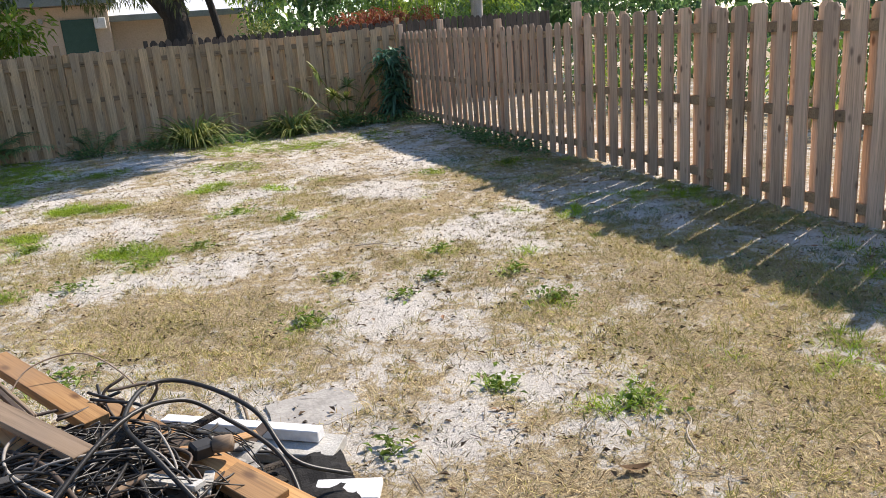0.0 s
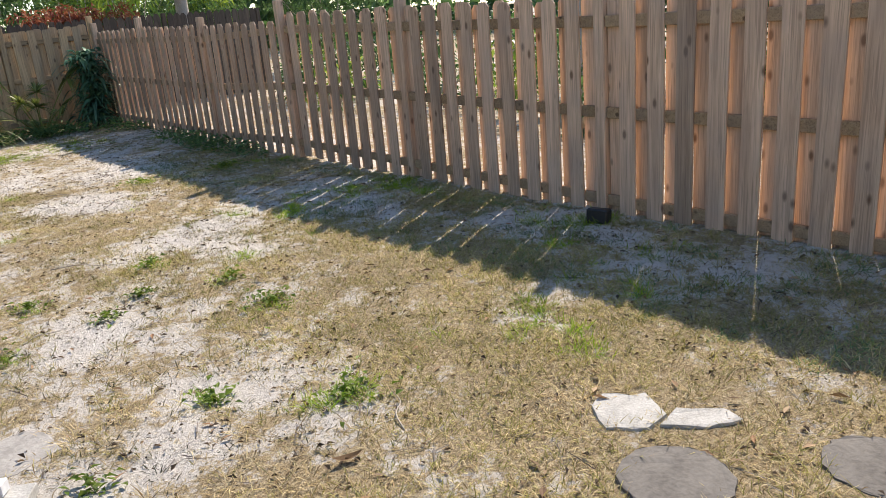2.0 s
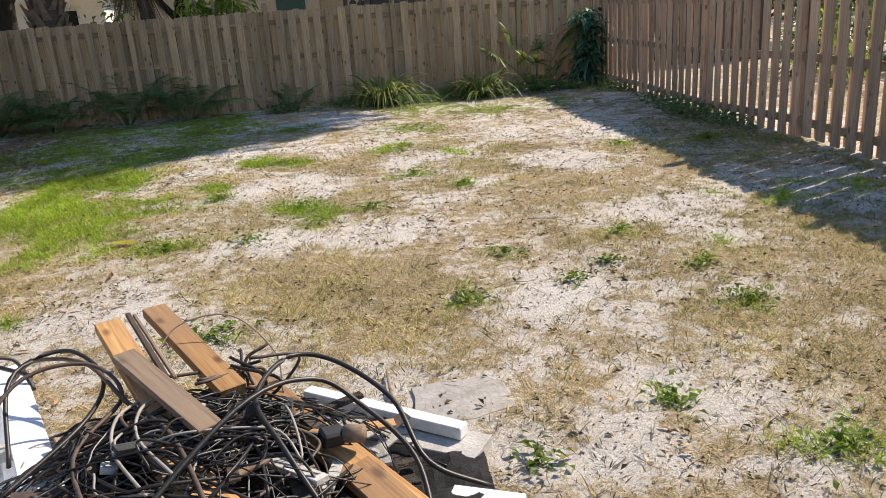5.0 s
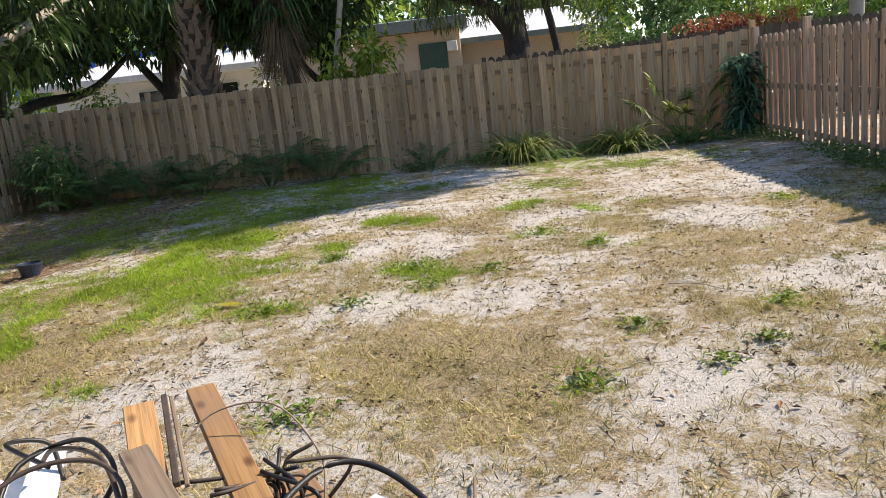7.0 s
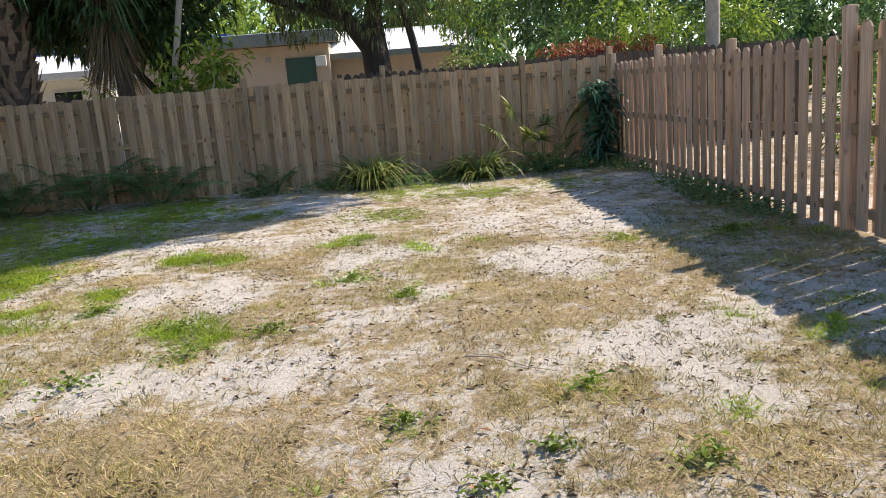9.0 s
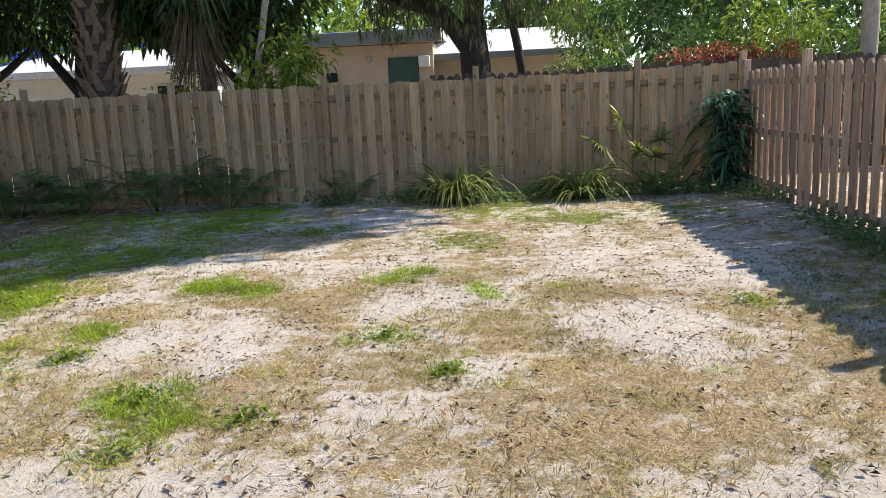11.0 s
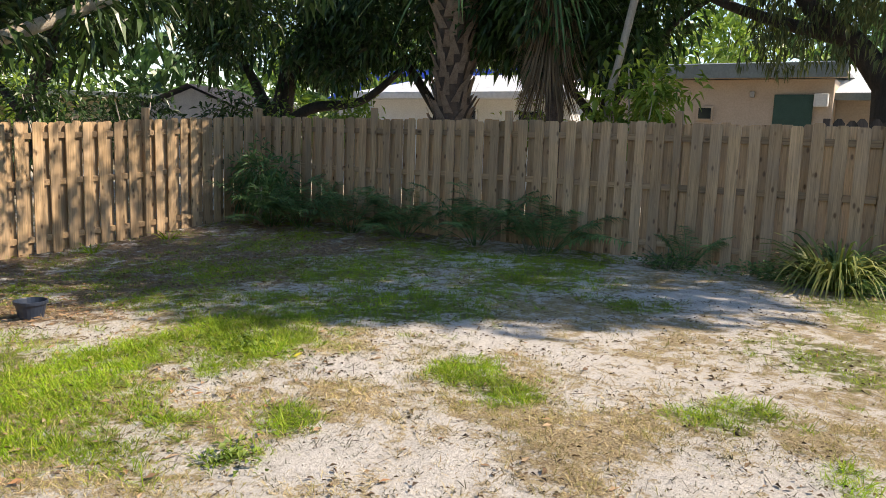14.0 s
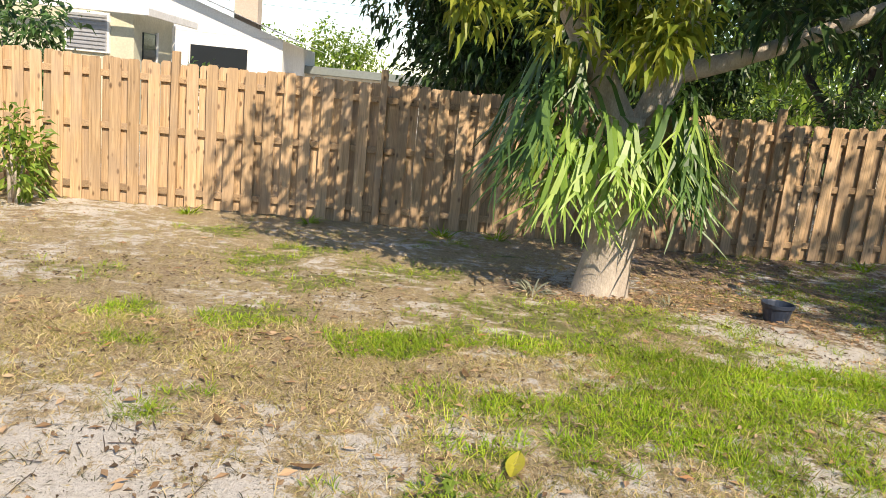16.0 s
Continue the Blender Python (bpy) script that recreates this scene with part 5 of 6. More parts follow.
bush("croton_shrub", (-9.05, -2.6, lie(-9.05, -2.6)), "yellow and green croton shrub by the side fence", scatter_clumps((0, 0, 0.55), (0.4, 0.4, 0.5), 12, 0.16, 0.28, 102), M_BRIGHT, 600, 0.16, 0.35)
tuft_plant("spider_plant", (-6.35, 3.35), "pale spider plant beside the tree trunk", 40, 0.42, 0.022, M_SPIKY, (0.3, 0.9), (0.3, 1.6), 0.06)
tuft_plant("spider_plant", (-6.3, 4.55), "small pale spider plant beside the tree trunk", 20, 0.26, 0.016, M_SPIKY, (0.3, 0.9), (0.3, 1.6), 0.04)
for x, y in ((-9.5, 8.2), (-9.5, 9.5), (-9.45, 0.9), (-9.4, 2.6), (-9.35, -0.6), (-9.45, 3.3)):
    tuft_plant("fern_tuft", (x, y), "small green weed tuft at the foot of the side fence", 40, 0.34, 0.02, M_GRASS, (0.3, 1.0), (0.5, 2.0), 0.1, "weed")


def low_cover(name, label, pts, size, material, height=0.15, per=26):
    B, A = [], []
    for x, y, r in pts:
        k = int(per * r * 10)
        ang, rr = rng.uniform(0, 6.28, k), r * np.sqrt(rng.random(k))
        px, py = x + rr * np.cos(ang), np.minimum(y + rr * np.sin(ang), 11.9)
        px = np.minimum(px, 3.97)
        for i in range(k):
            B.append((px[i], py[i], lie(px[i], py[i]) + rng.uniform(0.0, height)))
        A.append(np.stack([np.cos(ang), np.sin(ang), rng.uniform(0.1, 1.0, k)], 1))
    B, A = np.array(B), np.concatenate(A)
    L = size * rng.uniform(0.6, 1.3, len(B))
    ob = part(name, leaves_mesh(name, B, A, L, L * 0.55), material)
    return tagged(ob, label, "ground cover", kind="stuff")


low_cover("creeping_weeds", "small-leaved creeping weeds along the back fence", [(rnd.uniform(-2.4, 3.4), rnd.uniform(11.0, 11.75), rnd.uniform(0.15, 0.35)) for _ in range(60)], 0.07, M_FROND, 0.16)
low_cover("creeping_vine", "dark creeping plants along the slatted fence", [(rnd.uniform(3.6, 3.95), rnd.uniform(4.2, 11.6), rnd.uniform(0.12, 0.3)) for _ in range(36)], 0.06, M_FROND, 0.13)


# ---- pot, pavers, oddments ----
def plant_pot(at):
    p = thing("plant_pot", (at[0], at[1], lie(*at)), "empty dark blue plastic plant pot on the grass", "plant pot")
    bm = bmesh.new()
    prof = [(0.0, 0.01), (0.1, 0.01), (0.125, 0.13), (0.136, 0.13), (0.14, 0.158), (0.128, 0.16), (0.124, 0.15), (0.095, 0.025), (0.0, 0.025)]
    rings = [[bm.verts.new((r * math.cos(6.2832 * k / 24), r * math.sin(6.2832 * k / 24), z)) for k in range(24)] for r, z in prof[1:-1]]
    for a, b in zip(rings, rings[1:]):
        for k in range(24):
            bm.faces.new((a[k], a[(k + 1) % 24], b[(k + 1) % 24], b[k]))
    bm.faces.new(rings[0][::-1])
    bm.faces.new(rings[-1])
    part("pot", bm, M_POT, p)
    return p


plant_pot((-6.02, 5.38))


def rough_slab(name, at, label, outline, thick, material, turn=0, category="paver", sink=0.0):
    """A flat stone or board with an irregular outline and broken edges."""
    p = thing(name, (at[0], at[1], lie(*at) - sink), label, category, turn=turn)
    bm = bmesh.new()
    q = random.Random(int(1000 * abs(at[0]) + at[1] * 37))
    pts = []
    for (x0, y0), (x1, y1) in zip(outline, outline[1:] + outline[:1]):
        for s in (0, 0.33, 0.66):
            pts.append((x0 + (x1 - x0) * s + q.uniform(-0.008, 0.008), y0 + (y1 - y0) * s + q.uniform(-0.008, 0.008)))
    lo = [bm.verts.new((x, y, 0)) for x, y in pts]
    hi = [bm.verts.new((x * 0.97, y * 0.97, thick + q.uniform(-0.003, 0.003))) for x, y in pts]
    bm.faces.new(lo[::-1])
    bm.faces.new(hi)
    for k in range(len(pts)):
        bm.faces.new((lo[k], lo[(k + 1) % len(pts)], hi[(k + 1) % len(pts)], hi[k]))
    part("slab", bm, material, p)
    return p


def disc(r, k=14, sq=1.0):
    return [(r * math.cos(6.283 * i / k), r * sq * math.sin(6.283 * i / k)) for i in range(k)]


M_SLAB_PALE = mottled("pale_sandy_concrete", (0.26, 0.245, 0.225), (0.42, 0.40, 0.37), 7, 0.95, 0.4)
rough_slab("stepping_stone", (1.32, -2.42), "round grey concrete stepping stone sunk in the turf", disc(0.21), 0.035, M_SLAB, sink=0.026)
rough_slab("stepping_stone", (1.85, -2.9), "round grey concrete stepping stone sunk in the turf", disc(0.2), 0.035, M_SLAB, sink=0.027)
rough_slab("concrete_paver", (-0.42, -0.32), "cracked grey paver lying level with the sand", [(-0.24, -0.17), (0.0, -0.2), (0.19, -0.17), (0.22, 0.05), (0.17, 0.15), (-0.18, 0.18)], 0.03, M_SLAB_PALE, 10, sink=0.022)
rough_slab("broken_board", (1.6, -1.98), "broken white board lying in the grass", [(-0.16, -0.1), (-0.02, -0.2), (0.12, -0.16), (0.15, 0.03), (0.0, 0.13), (-0.1, 0.08)], 0.014, M_WHITE_CHALK, -15, "debris", 0.009)
rough_slab("broken_board", (1.73, -2.25), "small broken white board in the grass", [(-0.16, -0.04), (0.02, -0.09), (0.17, -0.05), (0.13, 0.05), (-0.06, 0.07)], 0.014, M_WHITE_CHALK, -40, "debris", 0.009)
bx = thing("black_box", (3.72, -0.2, 0), "small black plastic box against the fence", "box")
bm = block(-0.05, 0.05, -0.085, 0.085, 0.0, 0.11, 0.012)
part("body", bm, M_BLACK, bx, m=pose(0, 0, 0, 0, 6, 12))


# ---- the rubbish heap: planks, trim, felt and a tangle of cable ----
def board(name, far, near, width, thick, material, label, roll=0, category="plank", bevel=0.003):
    """A sawn board lying from one end to the other."""
    a, b = Vector(far), Vector(near)
    d = b - a
    x = d.normalized()
    y = Vector((0, 0, 1)).cross(x).normalized()
    z = x.cross(y)
    m = Matrix((x, y, z)).transposed().to_4x4() @ pose(0, 0, 0, roll)
    ob = part(name, block(0, d.length, -width / 2, width / 2, -thick / 2, thick / 2, bevel), material, None, m=Matrix.Translation(a) @ m)
    return tagged(ob, label, category)


def heap_height(x, y):
    u, v = (x + 1.4) / 0.76, (y + 1.06) / 0.7
    return 0.38 * np.maximum(0.0, 1 - u * u - v * v) ** 0.7


hp = thing("rubbish_heap", (-1.38, -1.0, 0), "dark heap with broken boards on the sand", "debris heap")
hv, hf = [], []
N = 40
for j in range(N + 1):
    for i in range(N + 1):
        x, y = -1.38 + 2.0 * (i / N - 0.5), -1.0 + 1.7 * (j / N - 0.5)
        hz = heap_height(x, y)
        hz = (hz - 0.07) * (0.8 + 0.6 * noise.noise(Vector((x * 6, y * 6, 3)))) + 0.03 * noise.noise(Vector((x * 17, y * 17, 8))) if hz > 0.02 else -0.06
        hv.append((x + 1.38, y + 1.0, hz))
hf = [(j * (N + 1) + i, j * (N + 1) + i + 1, (j + 1) * (N + 1) + i + 1, (j + 1) * (N + 1) + i) for j in range(N) for i in range(N)]
# mottled near-black for the mound below the cables and for some splinters
M_HEAP = mottled("near_black_mound_and_splinters", (0.012, 0.010, 0.008), (0.06, 0.045, 0.033), 14, 0.9, 0.8, 0.03)
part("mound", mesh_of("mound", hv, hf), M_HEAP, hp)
for k in range(46):
    x, y = rnd.uniform(-2.05, -0.7), rnd.uniform(-1.6, -0.45)
    if heap_height(x, y) < 0.08:
        continue
    m = rnd.choice((M_PLANK, M_PLANK_GREY, M_SHEET, M_WHITE_CHALK, M_HEAP, M_CABLE_BROWN))
    l = rnd.uniform(0.12, 0.5)
    part("splinter", block(-l / 2, l / 2, -rnd.uniform(0.01, 0.04), rnd.uniform(0.01, 0.04), 0, rnd.uniform(0.006, 0.02), 0.002), m, hp,
         m=pose(x + 1.38, y + 1.0, heap_height(x, y) - 0.03, rnd.uniform(-20, 20), rnd.uniform(-18, 18), rnd.choice((-55, -60, 20, 40, 100)) + rnd.uniform(-20, 20)))

board("wooden_plank", (-1.83, -0.26, 0.475), (-1.42, -1.0, 0.360), 0.1, 0.042, M_PLANK, "orange-brown sawn plank propped on the heap")
board("wooden_plank", (-1.71, -0.03, 0.435), (-1.27, -0.75, 0.360), 0.1, 0.042, M_PLANK, "orange-brown sawn plank beside another plank")
board("trim_board", (-1.665, -0.62, 0.490), (-1.28, -1.1, 0.415), 0.085, 0.026, M_PLANK_GREY, "worn brown trim board on top of the cables")
board("metal_strip", (-1.765, -0.2, 0.490), (-1.5, -0.72, 0.430), 0.02, 0.02, M_CABLE_BROWN, "thin dark strip beside a plank", category="strip")
board("metal_strip", (-1.74, -0.2, 0.485), (-1.47, -0.72, 0.425), 0.014, 0.015, M_PLANK_GREY, "thin brown strip beside a plank", category="strip")
board("wooden_plank", (-1.28, -0.42, 0.27), (-0.72, -1.32, 0.2), 0.12, 0.035, M_PLANK, "orange plank buried among the cables")
board("wooden_plank", (-1.48, -1.05, 0.36), (-1.02, -1.62, 0.26), 0.12, 0.035, M_PLANK, "orange plank buried among the cables")
board("wooden_plank", (-0.98, -0.9, 0.26), (-0.62, -1.35, 0.16), 0.09, 0.03, M_PLANK, "short orange plank at the edge of the heap")
board("white_trim", (-1.07, -0.29, 0.088), (-0.46, -0.73, 0.083), 0.06, 0.05, M_WHITE, "length of white painted trim beside the heap", category="trim piece")
board("white_trim", (-1.1, -0.38, 0.032), (-0.40, -0.8, 0.03), 0.17, 0.045, M_WHITE_CHALK, "flaking white board under the trim", category="trim piece")
board("white_board", (-0.56, -1.06, 0.03), (-0.33, -1.16, 0.03), 0.13, 0.03, M_WHITE, "short white board lying on the sand", category="board")
board("white_board", (-0.92, -0.66, 0.13), (-0.74, -0.86, 0.14), 0.12, 0.012, M_WHITE_CHALK, "torn scrap of white board on the heap", 8, "board")
# long white gutter at the far end of the heap
g = thing("white_gutter", (0, 0, 0), "long white vinyl gutter lying beside the heap", "gutter")
bm = bmesh.new()
a, b = Vector((-2.6, -0.02, 0.13)), Vector((-1.93, -1.3, 0.2))
x = (b - a).normalized()
y = Vector((0, 0, 1)).cross(x).normalized()
prof = [(-0.13, 0.13), (-0.145, 0.15), (-0.10, 0.16), (-0.06, 0.05), (0.02, -0.02), (0.10, -0.02), (0.14, 0.02), (0.16, 0.02), (0.165, 0.0), (0.11, -0.04), (0.0, -0.045), (-0.075, 0.035), (-0.105, 0.13)]
ends = [[bm.verts.new(p + y * u + Vector((0, 0, 1)) * v) for u, v in prof] for p in (a, b)]
for k in range(len(prof)):
    bm.faces.new((ends[0][k], ends[0][(k + 1) % len(prof)], ends[1][(k + 1) % len(prof)], ends[1][k]))
bm.faces.new(ends[0][::-1])
bm.faces.new(ends[1])
part("channel", bm, M_WHITE, g)
part("flange", block(0, (b - a).length, -0.06, 0.06, -0.012, 0.012, 0.003), M_WHITE, g, m=Matrix.Translation(a + y * 0.2 + Vector((0, 0, 0.06))) @ Matrix((x, y, x.cross(y))).transposed().to_4x4())
part("mounting_block", block(-0.06, 0.06, -0.03, 0.03, 0, 0.05, 0.006), M_WHITE_CHALK, g, m=pose(-2.12, -0.75, 0.19, 0, 0, 25))
# crumpled felt sheet
fs = bmesh.new()
G = 14
for j in range(G + 1):
    for i in range(G + 1):
        x, y = -0.86 + 0.46 * i / G, -1.22 + 0.42 * j / G
        fs.verts.new((x, y, 0.035 + 0.05 * abs(noise.noise(Vector((x * 5, y * 5, 1)))) + 0.09 * max(0, 0.3 - i / G) + 0.02 * noise.noise(Vector((x * 14, y * 14, 4)))))
fs.verts.ensure_lookup_table()
for j in range(G):
    for i in range(G):
        fs.faces.new([fs.verts[k] for k in (j * (G + 1) + i, j * (G + 1) + i + 1, (j + 1) * (G + 1) + i + 1, (j + 1) * (G + 1) + i)])
bmesh.ops.solidify(fs, geom=fs.faces[:], thickness=0.006)
tagged(part("felt_sheet", fs, M_SHEET), "crumpled sheet of black roofing felt on the sand", "sheet")
bx = thing("junction_box", (-0.93, -1.02, 0.27), "small black electrical box among the cables", "electrical box")
part("body", block(-0.04, 0.04, -0.03, 0.03, 0, 0.055, 0.008), M_BLACK, bx, m=pose(0, 0, 0, 10, 8, 25))
part("cap", tube("cap", [(0.05, 0, 0.03), (0.11, -0.02, 0.035)], 0.03, 14), M_PLANK_GREY, bx)
can = thing("metal_can", (-1.45, -0.85, 0.3), "dull grey metal cylinder among the cables", "can")
part("body", tube("body", [(-0.09, 0.04, 0.03), (0.0, 0.0, 0.035), (0.09, -0.04, 0.04)], [0.055, 0.058, 0.055], 18), M_STEEL, can)
for s in (-0.05, 0.04):
    part("band", tube("band", [(s, -s * 0.44, 0.035 + s * 0.05), (s + 0.018, -s * 0.44 - 0.008, 0.036 + s * 0.05)], [0.063, 0.063], 18), M_WHITE_CHALK, can)

tangle = thing("cable_tangle", (-1.38, -0.9, 0), "tangle of old black and grey electrical cable on the heap", "cables")


def cable(points, r, material, steps=7):
    pts = spline([(x + 1.38, y + 0.9, z - 0.03 if z > 0.25 else z) for x, y, z in points], steps)
    part("cable", tube("cable", pts, 0.8 * r, 7), material, tangle)


q = random.Random(404)
for k in range(105):
    cx, cy = q.gauss(-1.36, 0.21), q.gauss(-0.98, 0.22)
    a = q.uniform(0, 6.28)
    pts = []
    rad = q.uniform(0.12, 0.36)
    lift = q.uniform(0.0, 0.09)
    for j in range(q.randint(5, 9)):
        a += q.uniform(0.35, 1.0) * (1 if k % 3 else -1)
        x, y = cx + rad * math.cos(a) * 1.25 + q.gauss(0, 0.05), cy + rad * math.sin(a) + q.gauss(0, 0.05)
        pts.append((x, y, max(0.015, heap_height(x, y) + lift * abs(math.sin(j * 1.3)) + 0.012)))
    m = M_CABLE if q.random() < 0.72 else (M_CABLE_BROWN if q.random() < 0.7 else M_CABLE_GREY)
    cable(pts, q.choice((0.003, 0.0045, 0.006, 0.0075)) if m is not M_CABLE_GREY else q.choice((0.003, 0.0055)), m)
# the big loops that stand clear of the heap
cable([(-0.82, -1.5, 0.12), (-1.05, -1.2, 0.4), (-1.16, -0.95, 0.46), (-1.08, -0.66, 0.46), (-0.92, -0.64, 0.42), (-0.72, -0.85, 0.35), (-0.62, -1.08, 0.2), (-0.42, -1.12, 0.1)], 0.0115, M_CABLE)
cable([(-1.55, -1.6, 0.3), (-1.2, -1.1, 0.5), (-0.98, -0.86, 0.46), (-0.82, -0.9, 0.36), (-0.66, -1.08, 0.22), (-0.62, -1.35, 0.1)], 0.011, M_CABLE)
cable([(-2.25, -0.25, 0.3), (-2.1, -0.35, 0.42), (-1.85, -0.5, 0.45), (-1.62, -0.8, 0.42), (-1.4, -1.1, 0.44), (-1.2, -1.5, 0.35)], 0.0105, M_CABLE_BROWN)
cable([(-2.0, -0.9, 0.28), (-2.08, -0.6, 0.46), (-1.95, -0.42, 0.48), (-1.78, -0.55, 0.42), (-1.74, -0.85, 0.4), (-1.9, -1.2, 0.34)], 0.0105, M_CABLE)
cable([(-2.1, -1.1, 0.3), (-2.0, -0.75, 0.5), (-1.8, -0.62, 0.5), (-1.65, -0.75, 0.42), (-1.7, -1.1, 0.4), (-1.5, -1.5, 0.35)], 0.0095, M_CABLE_BROWN)
cable([(-2.2, -0.2, 0.2), (-2.3, -0.1, 0.33), (-2.35, -0.25, 0.4), (-2.1, -0.4, 0.38)], 0.011, M_CABLE)
cable([(-1.62, -0.5, 0.42), (-1.52, -0.38, 0.52), (-1.32, -0.36, 0.53), (-1.15, -0.5, 0.42), (-1.12, -0.62, 0.3)], 0.004, M_PLANK_GREY)
cable([(-1.5, -0.8, 0.44), (-1.53, -0.95, 0.46), (-1.5, -1.1, 0.44), (-1.35, -1.3, 0.42)], 0.007, M_CABLE_GREY)
cable([(-1.56, -0.8, 0.43), (-1.6, -0.97, 0.45), (-1.56, -1.15, 0.43), (-1.42, -1.35, 0.4)], 0.007, M_CABLE_GREY)
for k in range(9):
    x, y = -1.24 + rnd.gauss(0, 0.05), -0.58 + rnd.gauss(0, 0.05)
    cable([(x, y, 0.2), (x + rnd.gauss(0, 0.06), y + rnd.gauss(0, 0.06), 0.38), (x + rnd.gauss(0, 0.1), y + rnd.gauss(0, 0.1), 0.43)], 0.008, M_CABLE if k % 2 else M_CABLE_BROWN)
st = part("bamboo_stick", tube("bamboo_stick", [(0, 0, -0.01), (0.0, 0.12, 0.012), (-0.01, 0.32, 0.02)], [0.008, 0.008, 0.006], 6), M_PLANK_GREY, m=pose(-0.72, -0.36, 0.005))
tagged(st, "short dry bamboo stick lying on the sand", "stick")


# ---- grass, weeds, leaf litter ----
def ground_points(n, x0=-10.0, x1=3.95, y0=-5.0, y1=11.85):
    return np.stack([rng.uniform(x0, x1, n), rng.uniform(y0, y1, n)], 1)


def grow(name, label, centres, per, r, length, width, rise, sag, material):
    """Blades in clumps round the centres."""
    c = np.repeat(centres, per, 0)
    n = len(c)
    a, d = rng.uniform(0, 6.283, n), np.abs(rng.normal(0, r, n))
    x, y = c[:, 0] + d * np.cos(a), c[:, 1] + d * np.sin(a)
    z = rough_lie(x, y) - 0.004
    b = a + rng.normal(0, 0.8, n)
    along = np.stack([np.cos(b), np.sin(b), rng.uniform(*rise, n)], 1)
    L = length * rng.uniform(0.45, 1.35, n) * np.repeat(rng.uniform(0.6, 1.3, len(centres)), per)
    ob = part(name, straps_mesh(name, np.stack([x, y, z], 1), along, L, width * rng.uniform(0.6, 1.3, n), rng.uniform(*sag, n), 2), material)
    return tagged(ob, label, "grass", kind="stuff")


weed_c = []
gp = np.concatenate([ground_points(56000, -4.6, 3.95, -3.1, 6.6), ground_points(28000, -10.0, 3.95, -3.1, 11.85), ground_points(9000, -8.0, -1.5, 3.5, 11.0)])
gp = gp[heap_height(gp[:, 0], gp[:, 1]) <= 0.03]
for sx, sy, sr in ((-0.42, -0.32, 0.2), (1.32, -2.42, 0.2), (1.85, -2.9, 0.22), (1.6, -1.98, 0.13), (1.73, -2.25, 0.12)):
    gp = gp[np.hypot(gp[:, 0] - sx, gp[:, 1] - sy) > sr]
gs, gg, gl = cover(gp[:, 0], gp[:, 1])
dice = rng.random((4, len(gp)))
is_green = (gg > 0.33) & (dice[0] < 0.2 + 0.8 * gg)
is_straw = ~is_green & (((gs > 0.34) & (dice[0] < 1.1 * gs)) | (dice[0] < 0.04))
olive_share = np.clip(0.4 + 0.7 * field(gp[:, 0], gp[:, 1], 0.7, 14) + 0.5 * field(gp[:, 0], gp[:, 1], 2.5, 15) + 0.5 * smooth01((gp[:, 0] - 0.2) / 1.2) * smooth01((3.5 - gp[:, 1]) / 2.0), 0.05, 1)
green_c, straw_c = gp[is_green], gp[is_straw]
olive_c = gp[is_straw & (dice[1] < olive_share)]
sprout_c = gp[(gs < 0.55) & (dice[2] < 0.16)]
shade_c = gp[(gp[:, 0] > 2.4) & (dice[2] < 0.35) & (field(gp[:, 0], gp[:, 1], 2.0, 16) + 0.5 * field(gp[:, 0], gp[:, 1], 6.0, 17) > 0.1)]
litter_p = gp[((gl > 0.3) & (dice[3] < 0.9 * gl)) | (dice[3] < np.where(gp[:, 0] < -2.5, 0.05, 0.012))]
grow("dry_grass", "thin dry straw-coloured grass lying on the sand", straw_c, 6, 0.04, 0.068, 0.005, (0.06, 1.3), (0.1, 0.7), M_STRAW)
grow("green_grass", "patches of green weedy grass", green_c, 11, 0.042, 0.10, 0.006, (0.35, 2.4), (0.2, 0.9), M_GRASS)
# olive blades through the dry grass
grow("mixed_grass", "sparse olive grass through the straw", olive_c, 6, 0.032, 0.075, 0.0044, (0.4, 2.4), (0.2, 0.8), M_OLIVE)
grow("weed_sprouts", "small grey-green weed sprouts on bare sand", sprout_c, 8, 0.022, 0.05, 0.0065, (0.1, 1.6), (0.2, 0.8), M_SPROUT)
grow("shaded_weeds", "low dark weeds in the shade of the slatted fence", shade_c, 9, 0.04, 0.07, 0.006, (0.2, 1.8), (0.2, 0.8), M_FROND)

for sx, sy, r in GREEN_NEAR + GREEN[8:13]:
    for k in range(int(330 * r)):
        a, d = rnd.uniform(0, 6.28), abs(rnd.gauss(0, r * 0.5))
        weed_c.append((sx + d * math.cos(a), sy + d * math.sin(a)))
wx = np.array(weed_c)
wz = rough_lie(wx[:, 0], wx[:, 1]) + rng.uniform(0.003, 0.045, len(wx))
wa = rng.uniform(0, 6.283, len(wx))
L = rng.uniform(0.025, 0.06, len(wx))
tagged(part("broadleaf_weeds", leaves_mesh("broadleaf_weeds", np.column_stack([wx, wz]), np.stack([np.cos(wa), np.sin(wa), rng.uniform(0.0, 0.9, len(wx))], 1), L, L * 0.55), M_WEED),
       "low clumps of broad-leaved green weeds", "weeds", kind="stuff")

lp = litter_p
lz = rough_lie(lp[:, 0], lp[:, 1]) + rng.uniform(0.004, 0.02, len(lp))
la = rng.uniform(0, 6.283, len(lp))
L = rng.uniform(0.025, 0.085, len(lp))
tagged(part("fallen_leaves", leaves_mesh("fallen_leaves", np.column_stack([lp, lz]), np.stack([np.cos(la), np.sin(la), rng.uniform(-0.05, 0.18, len(lp))], 1), L, L * 0.36, fold=0.2, droop=0.05), M_DEAD_LEAF),
       "brown fallen leaves strewn under the trees", "leaf litter", kind="stuff")

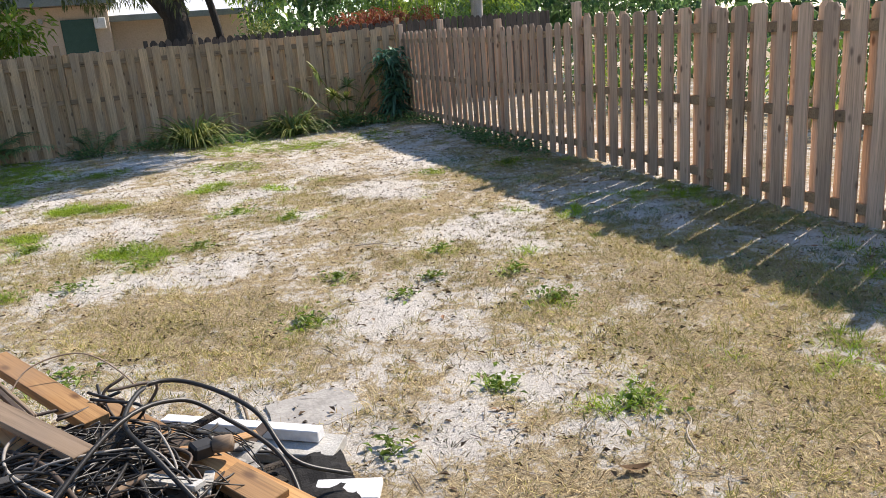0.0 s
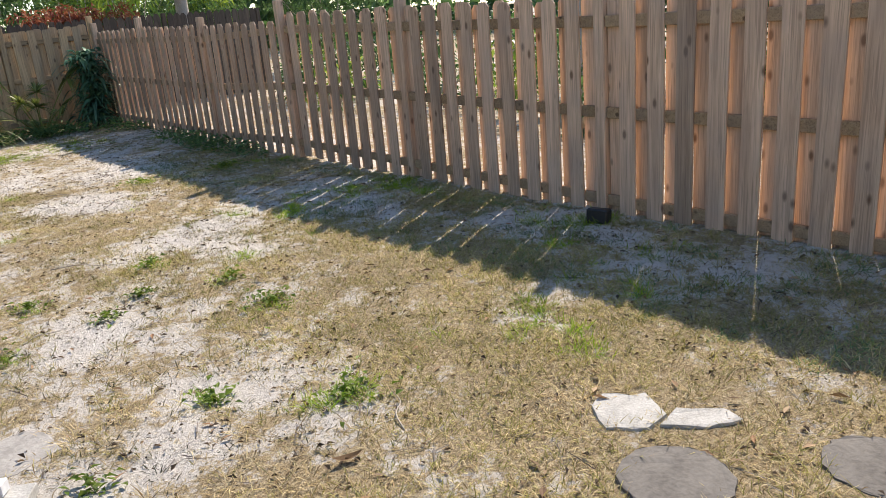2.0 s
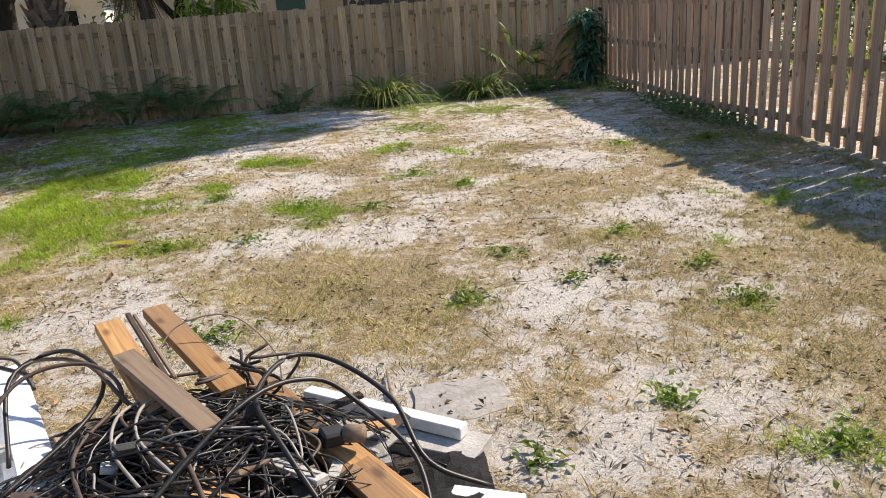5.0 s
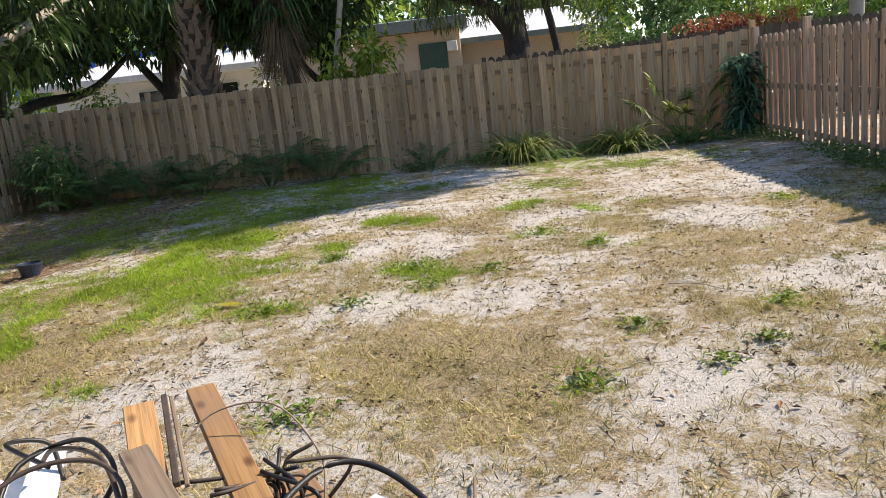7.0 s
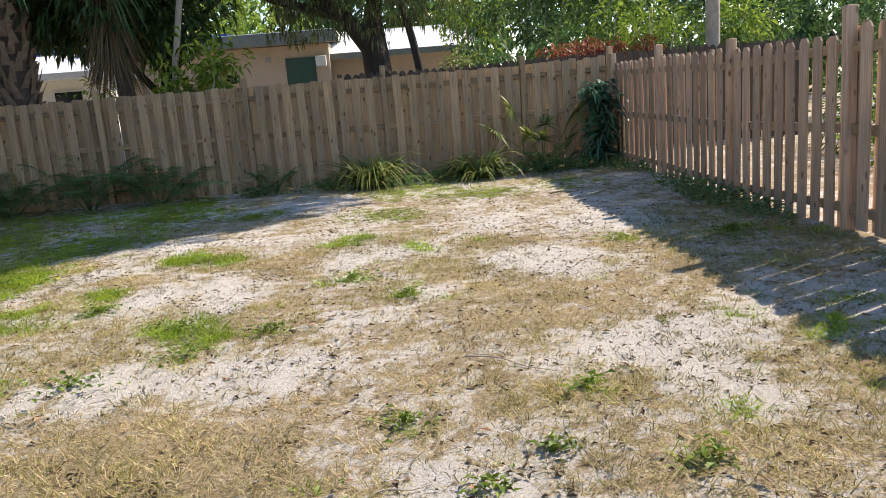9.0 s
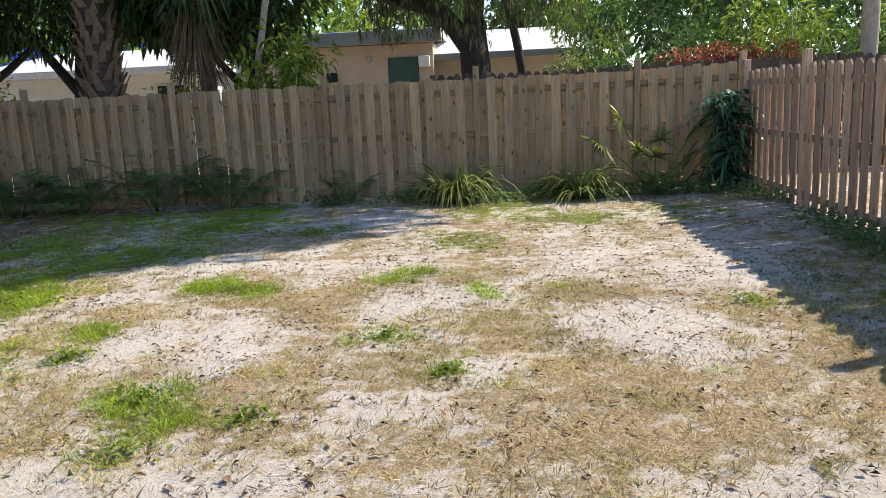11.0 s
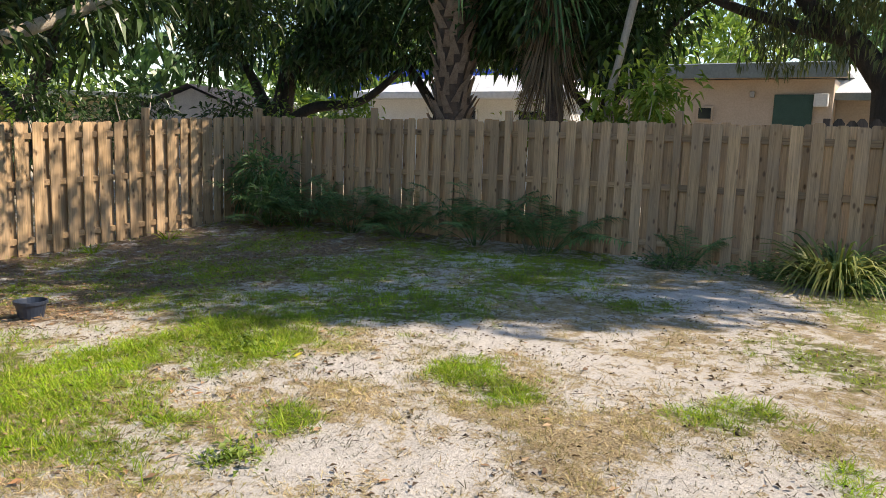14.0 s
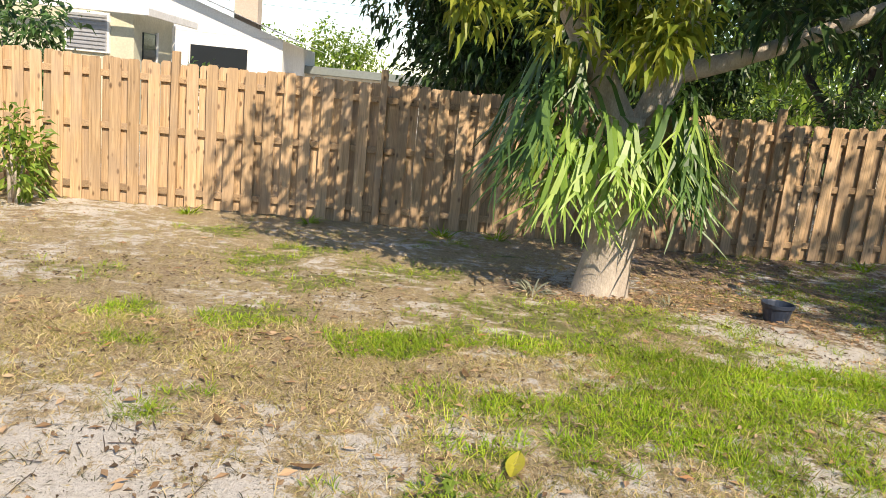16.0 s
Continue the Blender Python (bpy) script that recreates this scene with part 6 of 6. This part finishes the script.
# dark crumbs and bits of dead leaf on the sand
cp = ground_points(46000, -6.5, 3.9, -3.4, 9.5)
cp = cp[0.5 * field(cp[:, 0], cp[:, 1], 1.7, 18) + 0.6 * field(cp[:, 0], cp[:, 1], 5.0, 19) + rng.normal(0, 0.25, len(cp)) > 0.12]
ca = rng.uniform(0, 6.283, len(cp))
L = rng.uniform(0.010, 0.042, len(cp)) * rng.uniform(0.6, 1.2, len(cp))
tagged(part("leaf_crumbs", leaves_mesh("leaf_crumbs", np.column_stack([cp, rough_lie(cp[:, 0], cp[:, 1]) + rng.uniform(0.001, 0.009, len(cp))]),
                                       np.stack([np.cos(ca), np.sin(ca), rng.uniform(-0.1, 0.5, len(cp))], 1), L, L * 0.5, fold=0.45, droop=0.05), M_CRUMB),
       "crumbled dark leaf bits scattered on the sand", "leaf litter", kind="stuff")
# bits of twig
tw = ground_points(4200, -7, 3.9, -4, 11)
ta = rng.uniform(0, 6.283, len(tw))
tagged(part("twig_litter", straps_mesh("twig_litter", np.column_stack([tw, rough_lie(tw[:, 0], tw[:, 1]) + 0.007]), np.stack([np.cos(ta), np.sin(ta), rng.uniform(-0.02, 0.12, len(tw))], 1), rng.uniform(0.04, 0.2, len(tw)), rng.uniform(0.003, 0.009, len(tw)), np.full(len(tw), 0.05), 2), M_CABLE_BROWN),
       "scattered dark twigs and crumbs of bark", "twigs", kind="stuff")


def single_leaf(name, x, y, length, turn, material, label, curl=0.3):
    """One curled fallen leaf with a midrib fold."""
    bm = bmesh.new()
    rows = []
    for i in range(8):
        s = i / 7
        w = 0.16 * length * math.sin(math.pi * min(1, s * 0.96 + 0.03)) ** 0.8
        z = 0.012 + curl * length * 0.35 * (2 * s - 1) ** 2
        rows.append([bm.verts.new((length * (s - 0.5), -w, z + w * 0.5)), bm.verts.new((length * (s - 0.5), 0, z)), bm.verts.new((length * (s - 0.5), w, z + w * 0.35))])
    for a, b in zip(rows, rows[1:]):
        bm.faces.new((a[0], a[1], b[1], b[0]))
        bm.faces.new((a[1], a[2], b[2], b[1]))
    bmesh.ops.solidify(bm, geom=bm.faces[:], thickness=0.002)
    tagged(part(name, bm, material, m=pose(x, y, rough_lie(x, y), 0, 0, turn)), label, "leaf")


single_leaf("fallen_leaf", -2.69, 2.75, 0.24, 165, M_YELLOW_LEAF, "large yellow-green fallen leaf on the grass", 0.15)
single_leaf("fallen_leaf", 0.57, -1.47, 0.12, 160, M_DEAD_LEAF, "curled orange-brown fallen leaf on the sand", 0.5)
single_leaf("fallen_leaf", -2.56, 1.93, 0.13, 100, M_DEAD_LEAF, "curled pale brown fallen leaf", 0.4)
single_leaf("fallen_leaf", -2.9, 1.5, 0.1, 30, M_DEAD_LEAF, "curled brown fallen leaf", 0.4)
single_leaf("fallen_leaf", -3.1, 5.6, 0.13, 110, M_YELLOW_LEAF, "yellow fallen leaf on the litter", 0.2)
single_leaf("fallen_leaf", -3.72, 2.6, 0.12, 10, M_DEAD_LEAF, "curled brown fallen leaf", 0.4)
single_leaf("fallen_leaf", 1.0, 3.4, 0.07, 10, M_DEAD_LEAF, "dark curled leaf on the sand", 0.5)
for x, y, l, a, lab in ((1.42, 5.3, 0.75, -60, "thin dry fallen twig on bare sand"), (1.5, 6.4, 0.5, 20, "thin dry fallen twig on bare sand"), (0.95, -1.3, 0.35, 60, "pale dry stick in the grass"), (0.1, 1.0, 0.3, 15, "thin dry stick in the grass"), (-0.2, 9.0, 0.9, 5, "long dry twig in the grass"), (0.7, 2.2, 0.6, -40, "thin dry fallen twig on bare sand")):
    pts = [(-l / 2, 0, 0.006), (-l / 6, 0.02, 0.022), (l / 6, -0.015, 0.015), (l / 2, 0.01, 0.01)]
    tagged(part("twig", tube("twig", spline(pts, 3), [0.0045 - 0.0003 * i for i in range(10)], 6), M_BARK, m=pose(x, y, rough_lie(x, y) - 0.003, 0, 0, a)), lab, "twig")
